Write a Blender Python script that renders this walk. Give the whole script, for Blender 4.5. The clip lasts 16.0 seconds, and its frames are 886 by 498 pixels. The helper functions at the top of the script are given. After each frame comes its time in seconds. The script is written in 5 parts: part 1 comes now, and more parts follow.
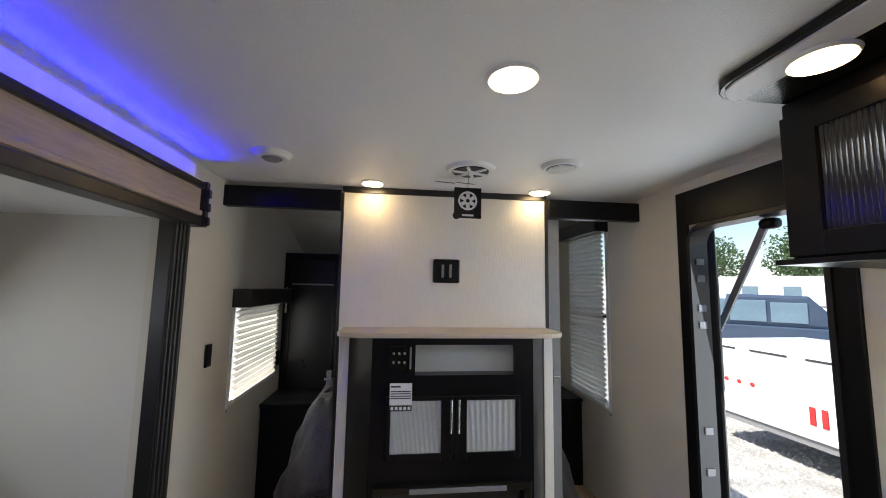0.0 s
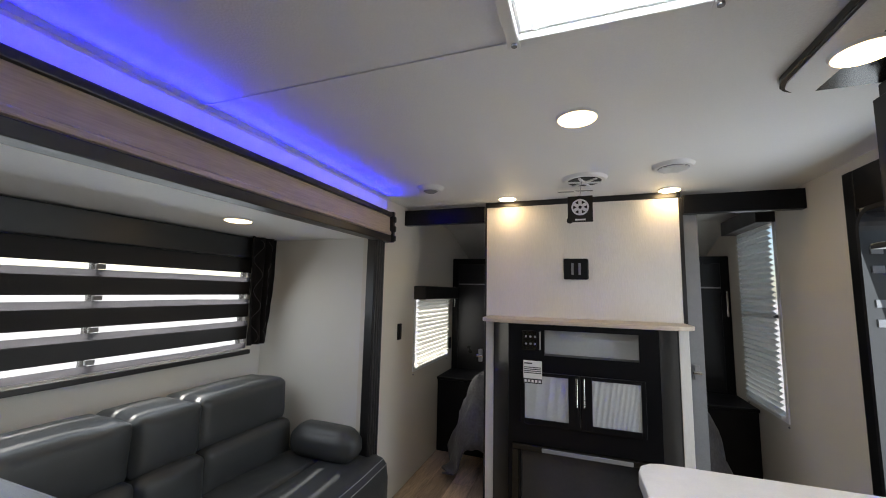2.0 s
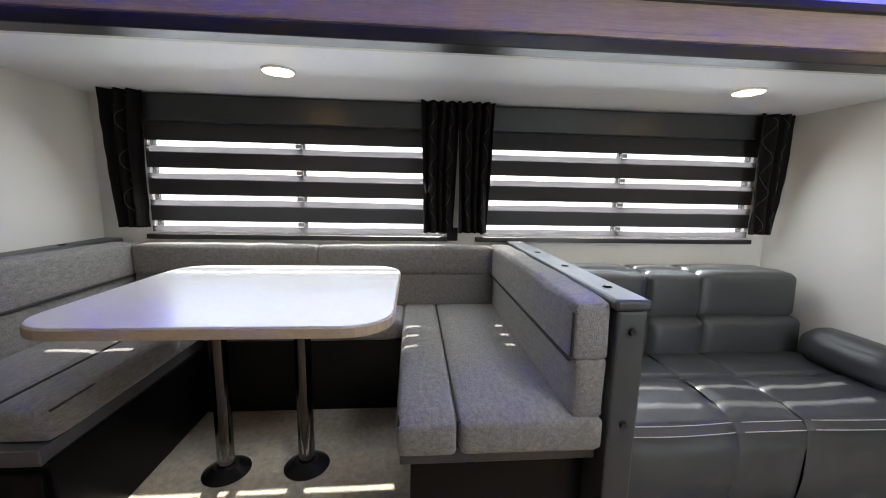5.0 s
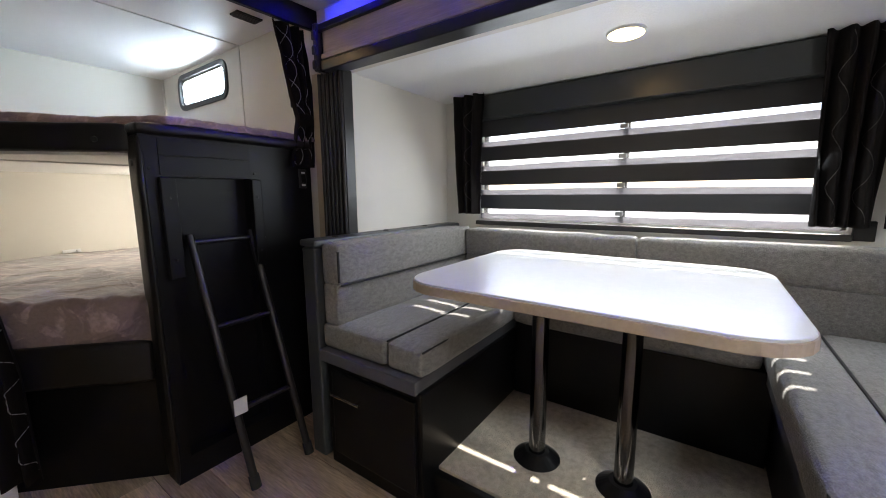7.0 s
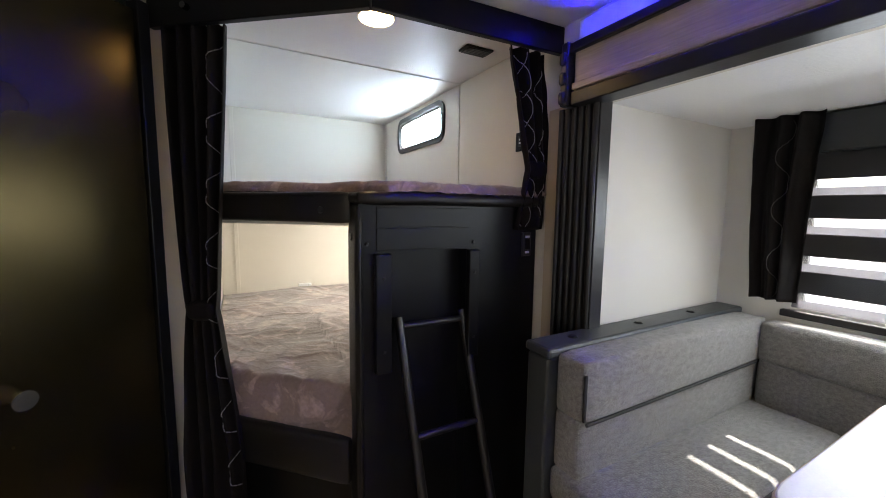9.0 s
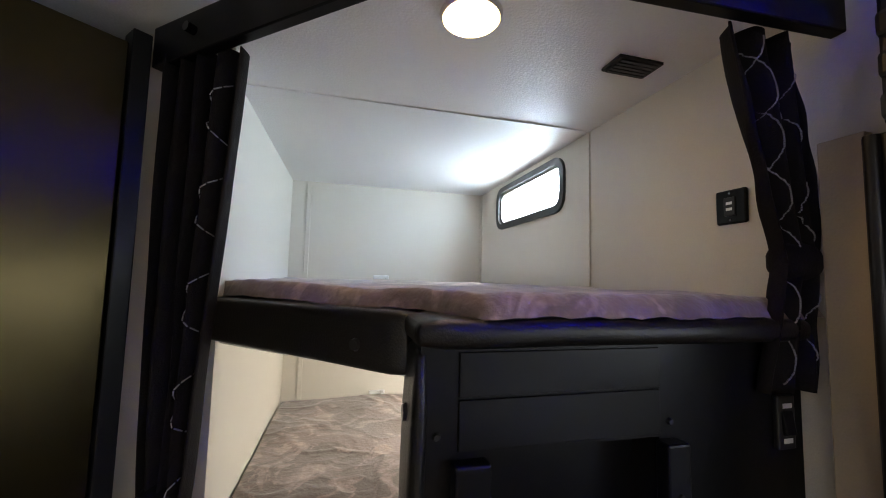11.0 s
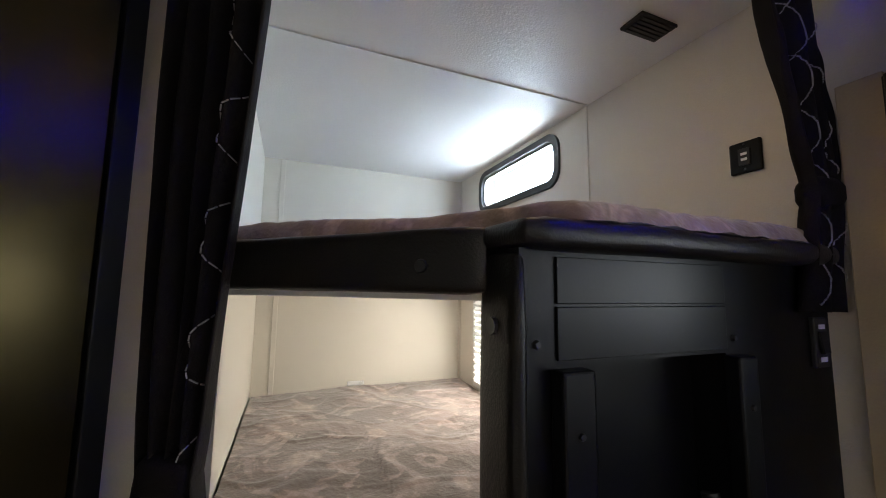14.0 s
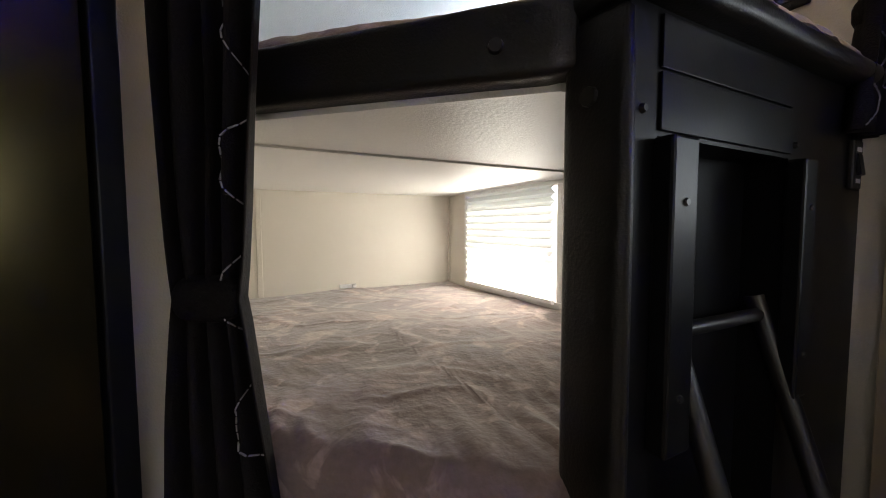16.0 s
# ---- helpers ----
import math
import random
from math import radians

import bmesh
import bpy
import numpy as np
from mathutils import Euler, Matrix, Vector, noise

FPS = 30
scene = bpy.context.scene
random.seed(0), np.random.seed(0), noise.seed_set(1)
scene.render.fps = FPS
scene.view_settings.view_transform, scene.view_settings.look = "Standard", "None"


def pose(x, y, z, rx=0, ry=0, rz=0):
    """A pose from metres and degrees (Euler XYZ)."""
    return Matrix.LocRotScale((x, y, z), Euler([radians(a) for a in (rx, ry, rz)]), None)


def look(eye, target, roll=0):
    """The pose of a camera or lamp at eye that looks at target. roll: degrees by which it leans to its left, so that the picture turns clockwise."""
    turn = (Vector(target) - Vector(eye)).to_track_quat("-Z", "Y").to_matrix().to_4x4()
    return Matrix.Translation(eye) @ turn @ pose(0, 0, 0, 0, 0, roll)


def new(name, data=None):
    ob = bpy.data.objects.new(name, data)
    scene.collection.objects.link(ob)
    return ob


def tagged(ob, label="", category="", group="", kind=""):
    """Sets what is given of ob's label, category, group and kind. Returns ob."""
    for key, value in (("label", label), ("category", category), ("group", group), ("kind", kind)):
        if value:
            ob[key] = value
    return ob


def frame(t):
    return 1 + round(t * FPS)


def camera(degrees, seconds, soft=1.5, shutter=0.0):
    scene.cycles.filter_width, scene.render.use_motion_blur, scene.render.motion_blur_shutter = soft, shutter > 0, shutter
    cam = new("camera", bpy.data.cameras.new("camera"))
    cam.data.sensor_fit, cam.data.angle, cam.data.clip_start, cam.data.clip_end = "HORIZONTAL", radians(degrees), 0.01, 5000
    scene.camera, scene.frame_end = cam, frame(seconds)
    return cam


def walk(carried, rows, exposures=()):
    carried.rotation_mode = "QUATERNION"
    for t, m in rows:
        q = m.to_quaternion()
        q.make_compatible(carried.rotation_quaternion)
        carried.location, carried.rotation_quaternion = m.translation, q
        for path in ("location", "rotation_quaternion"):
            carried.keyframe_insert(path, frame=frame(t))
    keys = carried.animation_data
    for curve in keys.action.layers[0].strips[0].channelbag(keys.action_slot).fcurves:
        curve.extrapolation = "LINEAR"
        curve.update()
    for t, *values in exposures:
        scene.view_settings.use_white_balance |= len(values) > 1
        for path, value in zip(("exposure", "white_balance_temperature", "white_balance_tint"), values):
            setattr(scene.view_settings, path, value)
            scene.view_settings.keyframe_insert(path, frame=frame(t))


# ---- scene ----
cam = camera(99.5, 16.0, soft=1.0)
PATH = [
    (0, (0.287, 0.22, 1.432), (0.517, 2.196, 1.641), 1.0),
    (0.5, (0.289, 0.042, 1.451), (0.379, 2.024, 1.704), 1.0),
    (1, (0.299, -0.097, 1.428), (0.204, 1.883, 1.689), 1.0),
    (1.5, (0.485, -0.132, 1.383), (0.111, 1.815, 1.652), 1.1),
    (2, (0.563, -0.197, 1.375), (-0.116, 1.671, 1.597), 1.2),
    (2.5, (0.581, -0.264, 1.334), (-0.403, 1.472, 1.478), 1.3),
    (3, (0.606, -0.266, 1.285), (-0.576, 1.348, 1.305), 1.4),
    (3.5, (0.625, -0.236, 1.271), (-0.838, 1.121, 1.137), 1.5),
    (4, (0.643, -0.261, 1.263), (-1.091, 0.713, 1.051), 1.6),
    (4.5, (0.681, -0.3, 1.251), (-1.221, 0.258, 0.987), 1.6),
    (7, (0.569, -0.596, 1.141), (-1.049, -1.734, 0.847), -0.4),
    (7.5, (0.567, -0.715, 1.16), (-0.859, -2.089, 0.876), -0.1),
    (8, (0.522, -0.896, 1.202), (-0.742, -2.42, 0.923), 0.4),
    (8.5, (0.496, -0.993, 1.266), (-0.639, -2.619, 1.006), 0.5),
    (9, (0.393, -1.134, 1.343), (-0.561, -2.879, 1.13), 0.7),
    (9.5, (0.318, -1.289, 1.403), (-0.43, -3.142, 1.323), 1.4),
    (10, (0.253, -1.482, 1.446), (-0.359, -3.386, 1.473), 1.6),
    (12.5, (0.164, -1.793, 1.439), (-0.296, -3.726, 1.669), 1.3),
    (13, (0.228, -1.799, 1.394), (-0.318, -3.709, 1.63), 1.2),
    (13.5, (0.29, -1.808, 1.349), (-0.359, -3.685, 1.584), 0.9),
    (14, (0.342, -1.829, 1.302), (-0.403, -3.673, 1.513), 0.8),
    (14.5, (0.39, -1.849, 1.255), (-0.436, -3.662, 1.427), 0.5),
    (15, (0.417, -1.872, 1.207), (-0.46, -3.665, 1.316), 0.3),
    (15.5, (0.442, -1.913, 1.153), (-0.464, -3.696, 1.152), -0.0),
    (16, (0.456, -1.944, 1.103), (-0.467, -3.715, 0.984), -0.2),
]
EXPO = [(0.0, 0.6), (1.5, 0.58), (2.5, 1.0), (3.5, 1.65), (4.5, 1.52), (7.0, 1.78), (9.0, 2.05), (10.0, 1.95), (12.5, 1.6), (16.0, 1.62)]
walk(cam, [(t, look(eye, target, roll)) for t, eye, target, roll in PATH], exposures=EXPO)

# ---- light ----
SUN_WAY = Vector((0.8, -0.04, -1.0))
world = bpy.data.worlds.new("sky")
scene.world = world
world.use_nodes = True
wn = world.node_tree
sky = wn.nodes.new("ShaderNodeTexSky")
sky.sky_type = "NISHITA"
sky.sun_disc = False
sky.sun_elevation = math.atan2(1.0, 0.8)
sky.sun_rotation = math.atan2(-0.8, 0.04)
wn.links.new(sky.outputs[0], wn.nodes["Background"].inputs[0])
wn.nodes["Background"].inputs[1].default_value = 0.15
sun = new("sun", bpy.data.lights.new("sun", "SUN"))
sun.data.energy, sun.data.angle, sun.data.color = 5.0, radians(0.55), (1.0, 0.95, 0.87)
sun.matrix_world = look((-8, 2, 8), Vector((-8, 2, 8)) + SUN_WAY)


def area_lamp(name, eye, target, w, h, energy, colour):
    ob = new(name, bpy.data.lights.new(name, "AREA"))
    ob.data.shape, ob.data.size, ob.data.size_y = "RECTANGLE", w, h
    ob.data.energy, ob.data.color = energy, colour
    ob.matrix_world = look(eye, target)
    return ob


SLX = -1.45
SKY_TINT = (0.86, 0.94, 1.0)
# lamps for daylight: in the openings, or added just inside drawn shades and blinds
area_lamp("door_daylight", (1.80, 1.58, 0.95), (0, 1.58, 0.6), 0.58, 1.6, 6, SKY_TINT)
area_lamp("roof_vent_daylight", (0.63, 0.42, 2.05), (0.63, 0.42, 0), 0.34, 0.34, 6, SKY_TINT)
area_lamp("upper_bunk_daylight", (-0.70, -3.34, 1.83), (0, -3.34, 1.83), 0.56, 0.16, 1.9, (0.66, 0.84, 1.0))
area_lamp("lower_bunk_daylight", (-0.60, -3.39, 1.04), (0, -3.39, 0.95), 0.62, 0.44, 2.2, (1.0, 0.95, 0.84))
area_lamp("bed_window_daylight", (-0.60, 2.88, 1.05), (0, 2.88, 1.0), 0.62, 0.46, 1.0, (1.0, 0.97, 0.92))
area_lamp("tall_window_daylight", (1.655, 2.90, 1.26), (0, 2.9, 1.2), 0.44, 1.1, 0.7, SKY_TINT)
# added fills in front of the drawn blinds, beyond what their slits let in
area_lamp("dinette_window_fill", (SLX + 0.13, -0.93, 1.28), (0, -0.93, 0.3), 1.4, 0.5, 3.0, SKY_TINT)
area_lamp("sofa_window_fill", (SLX + 0.13, 0.84, 1.28), (0, 0.84, 0.3), 1.4, 0.5, 3.0, SKY_TINT)
# blue cove strip over the slide-out
cove = new("cove_strip", bpy.data.lights.new("cove_strip", "AREA"))
cove.data.shape, cove.data.size, cove.data.size_y = "RECTANGLE", 3.9, 0.02
cove.data.energy, cove.data.color = 10.0, (0.003, 0.004, 1.0)
cove.data.spread = radians(88)
cove.matrix_world = look((-0.596, -0.05, 1.935), (-0.296, -0.05, 2.21))

# ---- materials ----


def material(name, colour, rough=0.5, metal=0.0, var=0.12, scale=6.0, fine=120.0, bump=0.05, spec=0.5, stretch=(1, 1, 1), sheen=0.0, coat=0.0, distort=0.0, tight=0.4, uneven=0.08):
    """A surface with broad stains and fine grain, both in metres."""
    m = bpy.data.materials.new(name)
    m.use_nodes = True
    n, l = m.node_tree.nodes, m.node_tree.links
    b = n["Principled BSDF"]
    tc, mp = n.new("ShaderNodeTexCoord"), n.new("ShaderNodeMapping")
    mp.inputs["Scale"].default_value = stretch
    l.new(tc.outputs["Object"], mp.inputs[0])
    big, small = n.new("ShaderNodeTexNoise"), n.new("ShaderNodeTexNoise")
    big.inputs["Distortion"].default_value = distort
    big.inputs["Scale"].default_value, big.inputs["Detail"].default_value = scale, 4
    small.inputs["Scale"].default_value, small.inputs["Detail"].default_value = fine, 3
    l.new(mp.outputs[0], big.inputs[0]), l.new(mp.outputs[0], small.inputs[0])
    add = n.new("ShaderNodeMath")
    add.operation = "ADD"
    l.new(big.outputs[0], add.inputs[0]), l.new(small.outputs[0], add.inputs[1])
    ramp = n.new("ShaderNodeMapRange")
    ramp.inputs[1].default_value, ramp.inputs[2].default_value = 1 - tight, 1 + tight
    ramp.inputs[3].default_value, ramp.inputs[4].default_value = 1 - var, 1 + var
    l.new(add.outputs[0], ramp.inputs[0])
    mul = n.new("ShaderNodeVectorMath")
    mul.operation = "SCALE"
    mul.inputs[0].default_value = colour[:3]
    l.new(ramp.outputs[0], mul.inputs["Scale"])
    l.new(mul.outputs[0], b.inputs["Base Color"])
    rr = n.new("ShaderNodeMapRange")
    rr.inputs[3].default_value, rr.inputs[4].default_value = max(0.02, rough - uneven), min(1, rough + uneven)
    l.new(big.outputs[0], rr.inputs[0]), l.new(rr.outputs[0], b.inputs["Roughness"])
    b.inputs["Metallic"].default_value, b.inputs["Specular IOR Level"].default_value = metal, spec
    b.inputs["Sheen Weight"].default_value, b.inputs["Coat Weight"].default_value = sheen, coat
    if bump:
        bp = n.new("ShaderNodeBump")
        bp.inputs["Strength"].default_value, bp.inputs["Distance"].default_value = min(1, bump * 4), 0.004
        l.new(small.outputs[0], bp.inputs["Height"]), l.new(bp.outputs[0], b.inputs["Normal"])
    return m


def glow(name, colour, strength):
    m = bpy.data.materials.new(name)
    m.use_nodes = True
    b = m.node_tree.nodes["Principled BSDF"]
    b.inputs["Base Color"].default_value = (0.9, 0.9, 0.9, 1)
    b.inputs["Emission Color"].default_value, b.inputs["Emission Strength"].default_value = (*colour, 1), strength
    return m


def see_through(name, colour, clear, rough=0.9):
    """Thin cloth or frosted plastic: part clear, part scattering light through."""
    m = bpy.data.materials.new(name)
    m.use_nodes = True
    n, l = m.node_tree.nodes, m.node_tree.links
    n.remove(n["Principled BSDF"])
    tl, df, tr = n.new("ShaderNodeBsdfTranslucent"), n.new("ShaderNodeBsdfDiffuse"), n.new("ShaderNodeBsdfTransparent")
    noise_tex = n.new("ShaderNodeTexNoise")
    noise_tex.inputs["Scale"].default_value = 90
    mr = n.new("ShaderNodeMapRange")
    mr.inputs[3].default_value, mr.inputs[4].default_value = 0.85, 1.1
    sc = n.new("ShaderNodeVectorMath")
    sc.operation = "SCALE"
    sc.inputs[0].default_value = colour
    l.new(noise_tex.outputs[0], mr.inputs[0]), l.new(mr.outputs[0], sc.inputs["Scale"])
    l.new(sc.outputs[0], tl.inputs[0]), l.new(sc.outputs[0], df.inputs[0])
    a, b = n.new("ShaderNodeMixShader"), n.new("ShaderNodeMixShader")
    a.inputs[0].default_value, b.inputs[0].default_value = 0.4, clear
    l.new(tl.outputs[0], a.inputs[1]), l.new(df.outputs[0], a.inputs[2])
    l.new(a.outputs[0], b.inputs[1]), l.new(tr.outputs[0], b.inputs[2])
    l.new(b.outputs[0], n["Material Output"].inputs[0])
    return m


def glass(name, colour=(1, 1, 1), rough=0.0):
    m = bpy.data.materials.new(name)
    m.use_nodes = True
    b = m.node_tree.nodes["Principled BSDF"]
    b.inputs["Base Color"].default_value = (*colour, 1)
    b.inputs["Transmission Weight"].default_value, b.inputs["Roughness"].default_value, b.inputs["IOR"].default_value = 1.0, rough, 1.45
    return m


WALL = material("wall_paper", (0.66, 0.62, 0.55), 0.6, var=0.04, scale=2.0, fine=300, bump=0.06)
WALL_LINEN = material("linen_wall_paper", (0.74, 0.71, 0.66), 0.55, var=0.06, scale=3.0, fine=220, bump=0.08, stretch=(1, 1, 0.15))
SLIDE_WALL = material("slide_wall_paper", (0.70, 0.68, 0.64), 0.6, var=0.04, scale=2.0, fine=300, bump=0.06)
CEIL = material("ceiling_panel", (0.80, 0.80, 0.79), 0.5, var=0.03, scale=1.5, fine=160, bump=0.08)
BLACK = material("black_laminate", (0.005, 0.005, 0.006), 0.32, var=0.25, scale=5, fine=160, bump=0.008, spec=0.22)
GLOSS = material("glossy_black_door", (0.010, 0.009, 0.007), 0.24, var=0.2, scale=3, fine=60, bump=0.002, spec=0.4)
BATH_DOOR = material("gold_tinted_black_door", (0.006, 0.005, 0.003), 0.25, var=0.15, scale=3, fine=60, bump=0.001, spec=0.65)
# gold put into the reflections, warmer than what the door mirrors
BATH_DOOR.node_tree.nodes["Principled BSDF"].inputs["Specular Tint"].default_value = (1.0, 0.78, 0.36, 1.0)
CASSETTE = material("satin_blind_cassette", (0.024, 0.027, 0.029), 0.36, var=0.1, scale=4, fine=200, bump=0.004, spec=0.5)
BUNK_VINYL = material("dark_bunk_vinyl", (0.010, 0.009, 0.009), 0.36, var=0.2, scale=9, fine=260, bump=0.05, spec=0.35)
WARDROBE_GLASS = material("dark_wardrobe_glass", (0.012, 0.012, 0.013), 0.3, var=0.1, scale=3, fine=40, bump=0, spec=0.25)
TRIM = material("black_trim", (0.014, 0.013, 0.014), 0.35, var=0.2, scale=8, fine=90, bump=0.02)
WOODTRIM = material("greige_wood_trim", (0.42, 0.33, 0.25), 0.4, var=0.22, scale=5, fine=60, bump=0.03, stretch=(4, 0.25, 4))
LEDGE = material("greige_wood_ledge", (0.50, 0.42, 0.34), 0.45, var=0.2, scale=5, fine=60, bump=0.03, stretch=(0.25, 4, 4))
CARPET = material("beige_carpet", (0.46, 0.41, 0.34), 0.95, var=0.35, scale=40, fine=260, bump=0.25, spec=0.1)
VINYL = material("black_vinyl", (0.044, 0.048, 0.052), 0.38, var=0.15, scale=9, fine=330, bump=0.05, spec=0.5)
FABRIC = material("grey_weave", (0.215, 0.206, 0.198), 0.9, var=0.30, scale=75, fine=260, bump=0.25, spec=0.15, sheen=0.3, tight=0.28, stretch=(0.6, 1, 1.3))
PLUSH = material("taupe_plush", (0.205, 0.148, 0.130), 0.85, var=0.13, scale=5, fine=80, bump=0.14, spec=0.1, sheen=0.5, distort=1.0, tight=0.3)
COMFORT = material("grey_comforter", (0.075, 0.072, 0.078), 0.6, var=0.4, scale=9, fine=60, bump=0.2, sheen=0.12, distort=1.0)
CURTAIN = material("black_curtain", (0.008, 0.0065, 0.0065), 0.8, var=0.3, scale=20, fine=300, bump=0.1, spec=0.15)
DARK_STITCH = material("dull_stitch", (0.07, 0.066, 0.066), 0.6, var=0.2, scale=60, fine=300, bump=0.05)
STITCH = material("silver_stitch", (0.33, 0.32, 0.34), 0.5, var=0.2, scale=60, fine=300, bump=0.05)
THREAD = material("white_seam_thread", (0.55, 0.55, 0.55), 0.6, var=0.1, scale=60, fine=300, bump=0)
TABLE = material("white_speckled_laminate", (0.60, 0.60, 0.60), 0.28, var=0.06, scale=30, fine=240, bump=0, uneven=0.01)
EDGE = material("tan_edge_band", (0.42, 0.33, 0.25), 0.5, var=0.12, scale=10, fine=90, bump=0.01)
CHROME = material("brushed_nickel", (0.72, 0.70, 0.66), 0.22, metal=1, var=0.06, scale=20, fine=300, bump=0.01)
STEEL = material("dark_chrome_tube", (0.11, 0.11, 0.115), 0.14, metal=1, var=0.1, scale=20, fine=100, bump=0)
PLASTIC = material("white_plastic", (0.78, 0.78, 0.77), 0.4, var=0.03, scale=20, fine=120, bump=0)
GREY = material("grey_plastic", (0.22, 0.22, 0.23), 0.5, var=0.1, scale=20, fine=120, bump=0)
BAND = material("blackout_band", (0.022, 0.022, 0.024), 0.75, var=0.2, scale=30, fine=400, bump=0.08)
SHEER = see_through("grey_sheer", (0.09, 0.09, 0.10), 0.0)
OPEN_SHEER = see_through("white_sheer", (0.85, 0.86, 0.88), 0.93)
PLEAT = see_through("white_pleated_shade", (0.60, 0.59, 0.55), 0.02)
LID = see_through("frosted_vent_lid", (0.85, 0.87, 0.9), 0.1)
GLASS = glass("clear_glass")
FROST = material("grey_reeded_glass", (0.48, 0.50, 0.50), 0.25, var=0.05, scale=4, fine=60, bump=0.0, spec=0.6)
REED_DARK = material("dark_reeded_glass", (0.015, 0.015, 0.017), 0.12, var=0.15, scale=5, fine=60, bump=0, spec=0.45)
EMBER = material("clear_ember_crystal", (0.55, 0.56, 0.60), 0.08, var=0.3, scale=60, fine=200, bump=0.1, spec=0.9)
FIRE = material("fire_glass", (0.03, 0.032, 0.035), 0.12, var=0.1, scale=3, fine=60, bump=0, spec=0.4)
MIRROR = material("mirror", (0.75, 0.75, 0.75), 0.04, metal=1, var=0.02, scale=2, fine=20, bump=0)
LAMP = glow("warm_lamp", (1.0, 0.64, 0.28), 9.0)
LAMP_SMALL = glow("warm_small_lamp", (1.0, 0.72, 0.36), 26.0)
PAPER = material("white_label", (0.75, 0.75, 0.75), 0.6, var=0.04, scale=20, fine=120, bump=0)
INK = material("dark_ink", (0.04, 0.04, 0.045), 0.6, var=0.1, scale=20, fine=120, bump=0)
GRAVEL = material("pale_gravel", (0.42, 0.41, 0.39), 0.95, var=0.45, scale=3, fine=28, bump=0.3)
WHITEPAINT = material("white_vehicle_paint", (0.80, 0.80, 0.80), 0.3, var=0.03, scale=2, fine=30, bump=0, coat=0.4)
BLUEPAINT = material("dark_blue_vehicle_paint", (0.05, 0.075, 0.12), 0.25, var=0.06, scale=2, fine=30, bump=0, coat=0.6)
TINTED = material("tinted_window", (0.16, 0.24, 0.30), 0.06, var=0.1, scale=2, fine=20, bump=0, spec=0.8)
TYRE = material("black_rubber", (0.02, 0.02, 0.02), 0.8, var=0.2, scale=20, fine=120, bump=0.05)
REDLENS = material("red_lens", (0.50, 0.03, 0.03), 0.2, var=0.1, scale=30, fine=100, bump=0)
BARK = material("bark", (0.12, 0.09, 0.06), 0.9, var=0.4, scale=6, fine=40, bump=0.3)
LEAF = material("green_leaves", (0.06, 0.11, 0.035), 0.7, var=0.5, scale=1.5, fine=9, bump=0.1)
TAN = material("tan_wall_strip", (0.50, 0.41, 0.29), 0.6, var=0.05, scale=3, fine=200, bump=0.04)


def plank_wood():
    m = material("oak_vinyl_plank", (0.52, 0.385, 0.265), 0.42, var=0.42, scale=4, fine=34, bump=0.04, stretch=(5, 0.5, 1), distort=1.2, tight=0.32)
    n, l = m.node_tree.nodes, m.node_tree.links
    b = n["Principled BSDF"]
    src = b.inputs["Base Color"].links[0].from_socket
    info, mr, sc = n.new("ShaderNodeObjectInfo"), n.new("ShaderNodeMapRange"), n.new("ShaderNodeVectorMath")
    sc.operation = "SCALE"
    mr.inputs[3].default_value, mr.inputs[4].default_value = 0.70, 1.28
    l.new(info.outputs["Random"], mr.inputs[0]), l.new(src, sc.inputs[0]), l.new(mr.outputs[0], sc.inputs["Scale"])
    l.new(sc.outputs[0], b.inputs["Base Color"])
    return m


PLANK = plank_wood()


def brushed_nap(m):
    """Pile stroked both ways: pale patches with sharp swept edges over the darker lay."""
    n, l = m.node_tree.nodes, m.node_tree.links
    b = n["Principled BSDF"]
    src = b.inputs["Base Color"].links[0].from_socket
    tc = n.new("ShaderNodeTexCoord")
    strokes, broad, flecks = n.new("ShaderNodeTexNoise"), n.new("ShaderNodeTexNoise"), n.new("ShaderNodeTexNoise")
    for t, scale, warp, detail in ((strokes, 5.5, 2.4, 4.0), (broad, 2.8, 1.4, 4.0), (flecks, 45.0, 0.0, 4.0)):
        t.inputs["Scale"].default_value, t.inputs["Distortion"].default_value, t.inputs["Detail"].default_value = scale, warp, detail
    for t in (strokes, broad, flecks):
        l.new(tc.outputs["Object"], t.inputs[0])

    def step(source, lo, hi, a, b2):
        mr = n.new("ShaderNodeMapRange")
        mr.inputs[1].default_value, mr.inputs[2].default_value = lo, hi
        mr.inputs[3].default_value, mr.inputs[4].default_value = a, b2
        l.new(source, mr.inputs[0])
        return mr.outputs[0]

    def both(p, q, op):
        m2 = n.new("ShaderNodeMath")
        m2.operation = op
        l.new(p, m2.inputs[0]), l.new(q, m2.inputs[1])
        return m2.outputs[0]

    swept = both(step(strokes.outputs[0], 0.53, 0.60, 0.0, 0.95), step(flecks.outputs[0], 0.40, 0.60, 0.45, 1.0), "MULTIPLY")
    total = both(swept, step(broad.outputs[0], 0.47, 0.53, 0.0, 0.42), "ADD")
    base, sc = n.new("ShaderNodeMath"), n.new("ShaderNodeVectorMath")
    base.inputs[1].default_value = 0.76
    sc.operation = "SCALE"
    l.new(total, base.inputs[0]), l.new(src, sc.inputs[0]), l.new(base.outputs[0], sc.inputs["Scale"])
    l.new(sc.outputs[0], b.inputs["Base Color"])


brushed_nap(PLUSH)

# ---- building helpers ----


def thing(name, at, label, category, group="", kind=""):
    e = new(name)
    e.empty_display_size = 0.1
    e.location = at
    return tagged(e, label, category, group, kind)


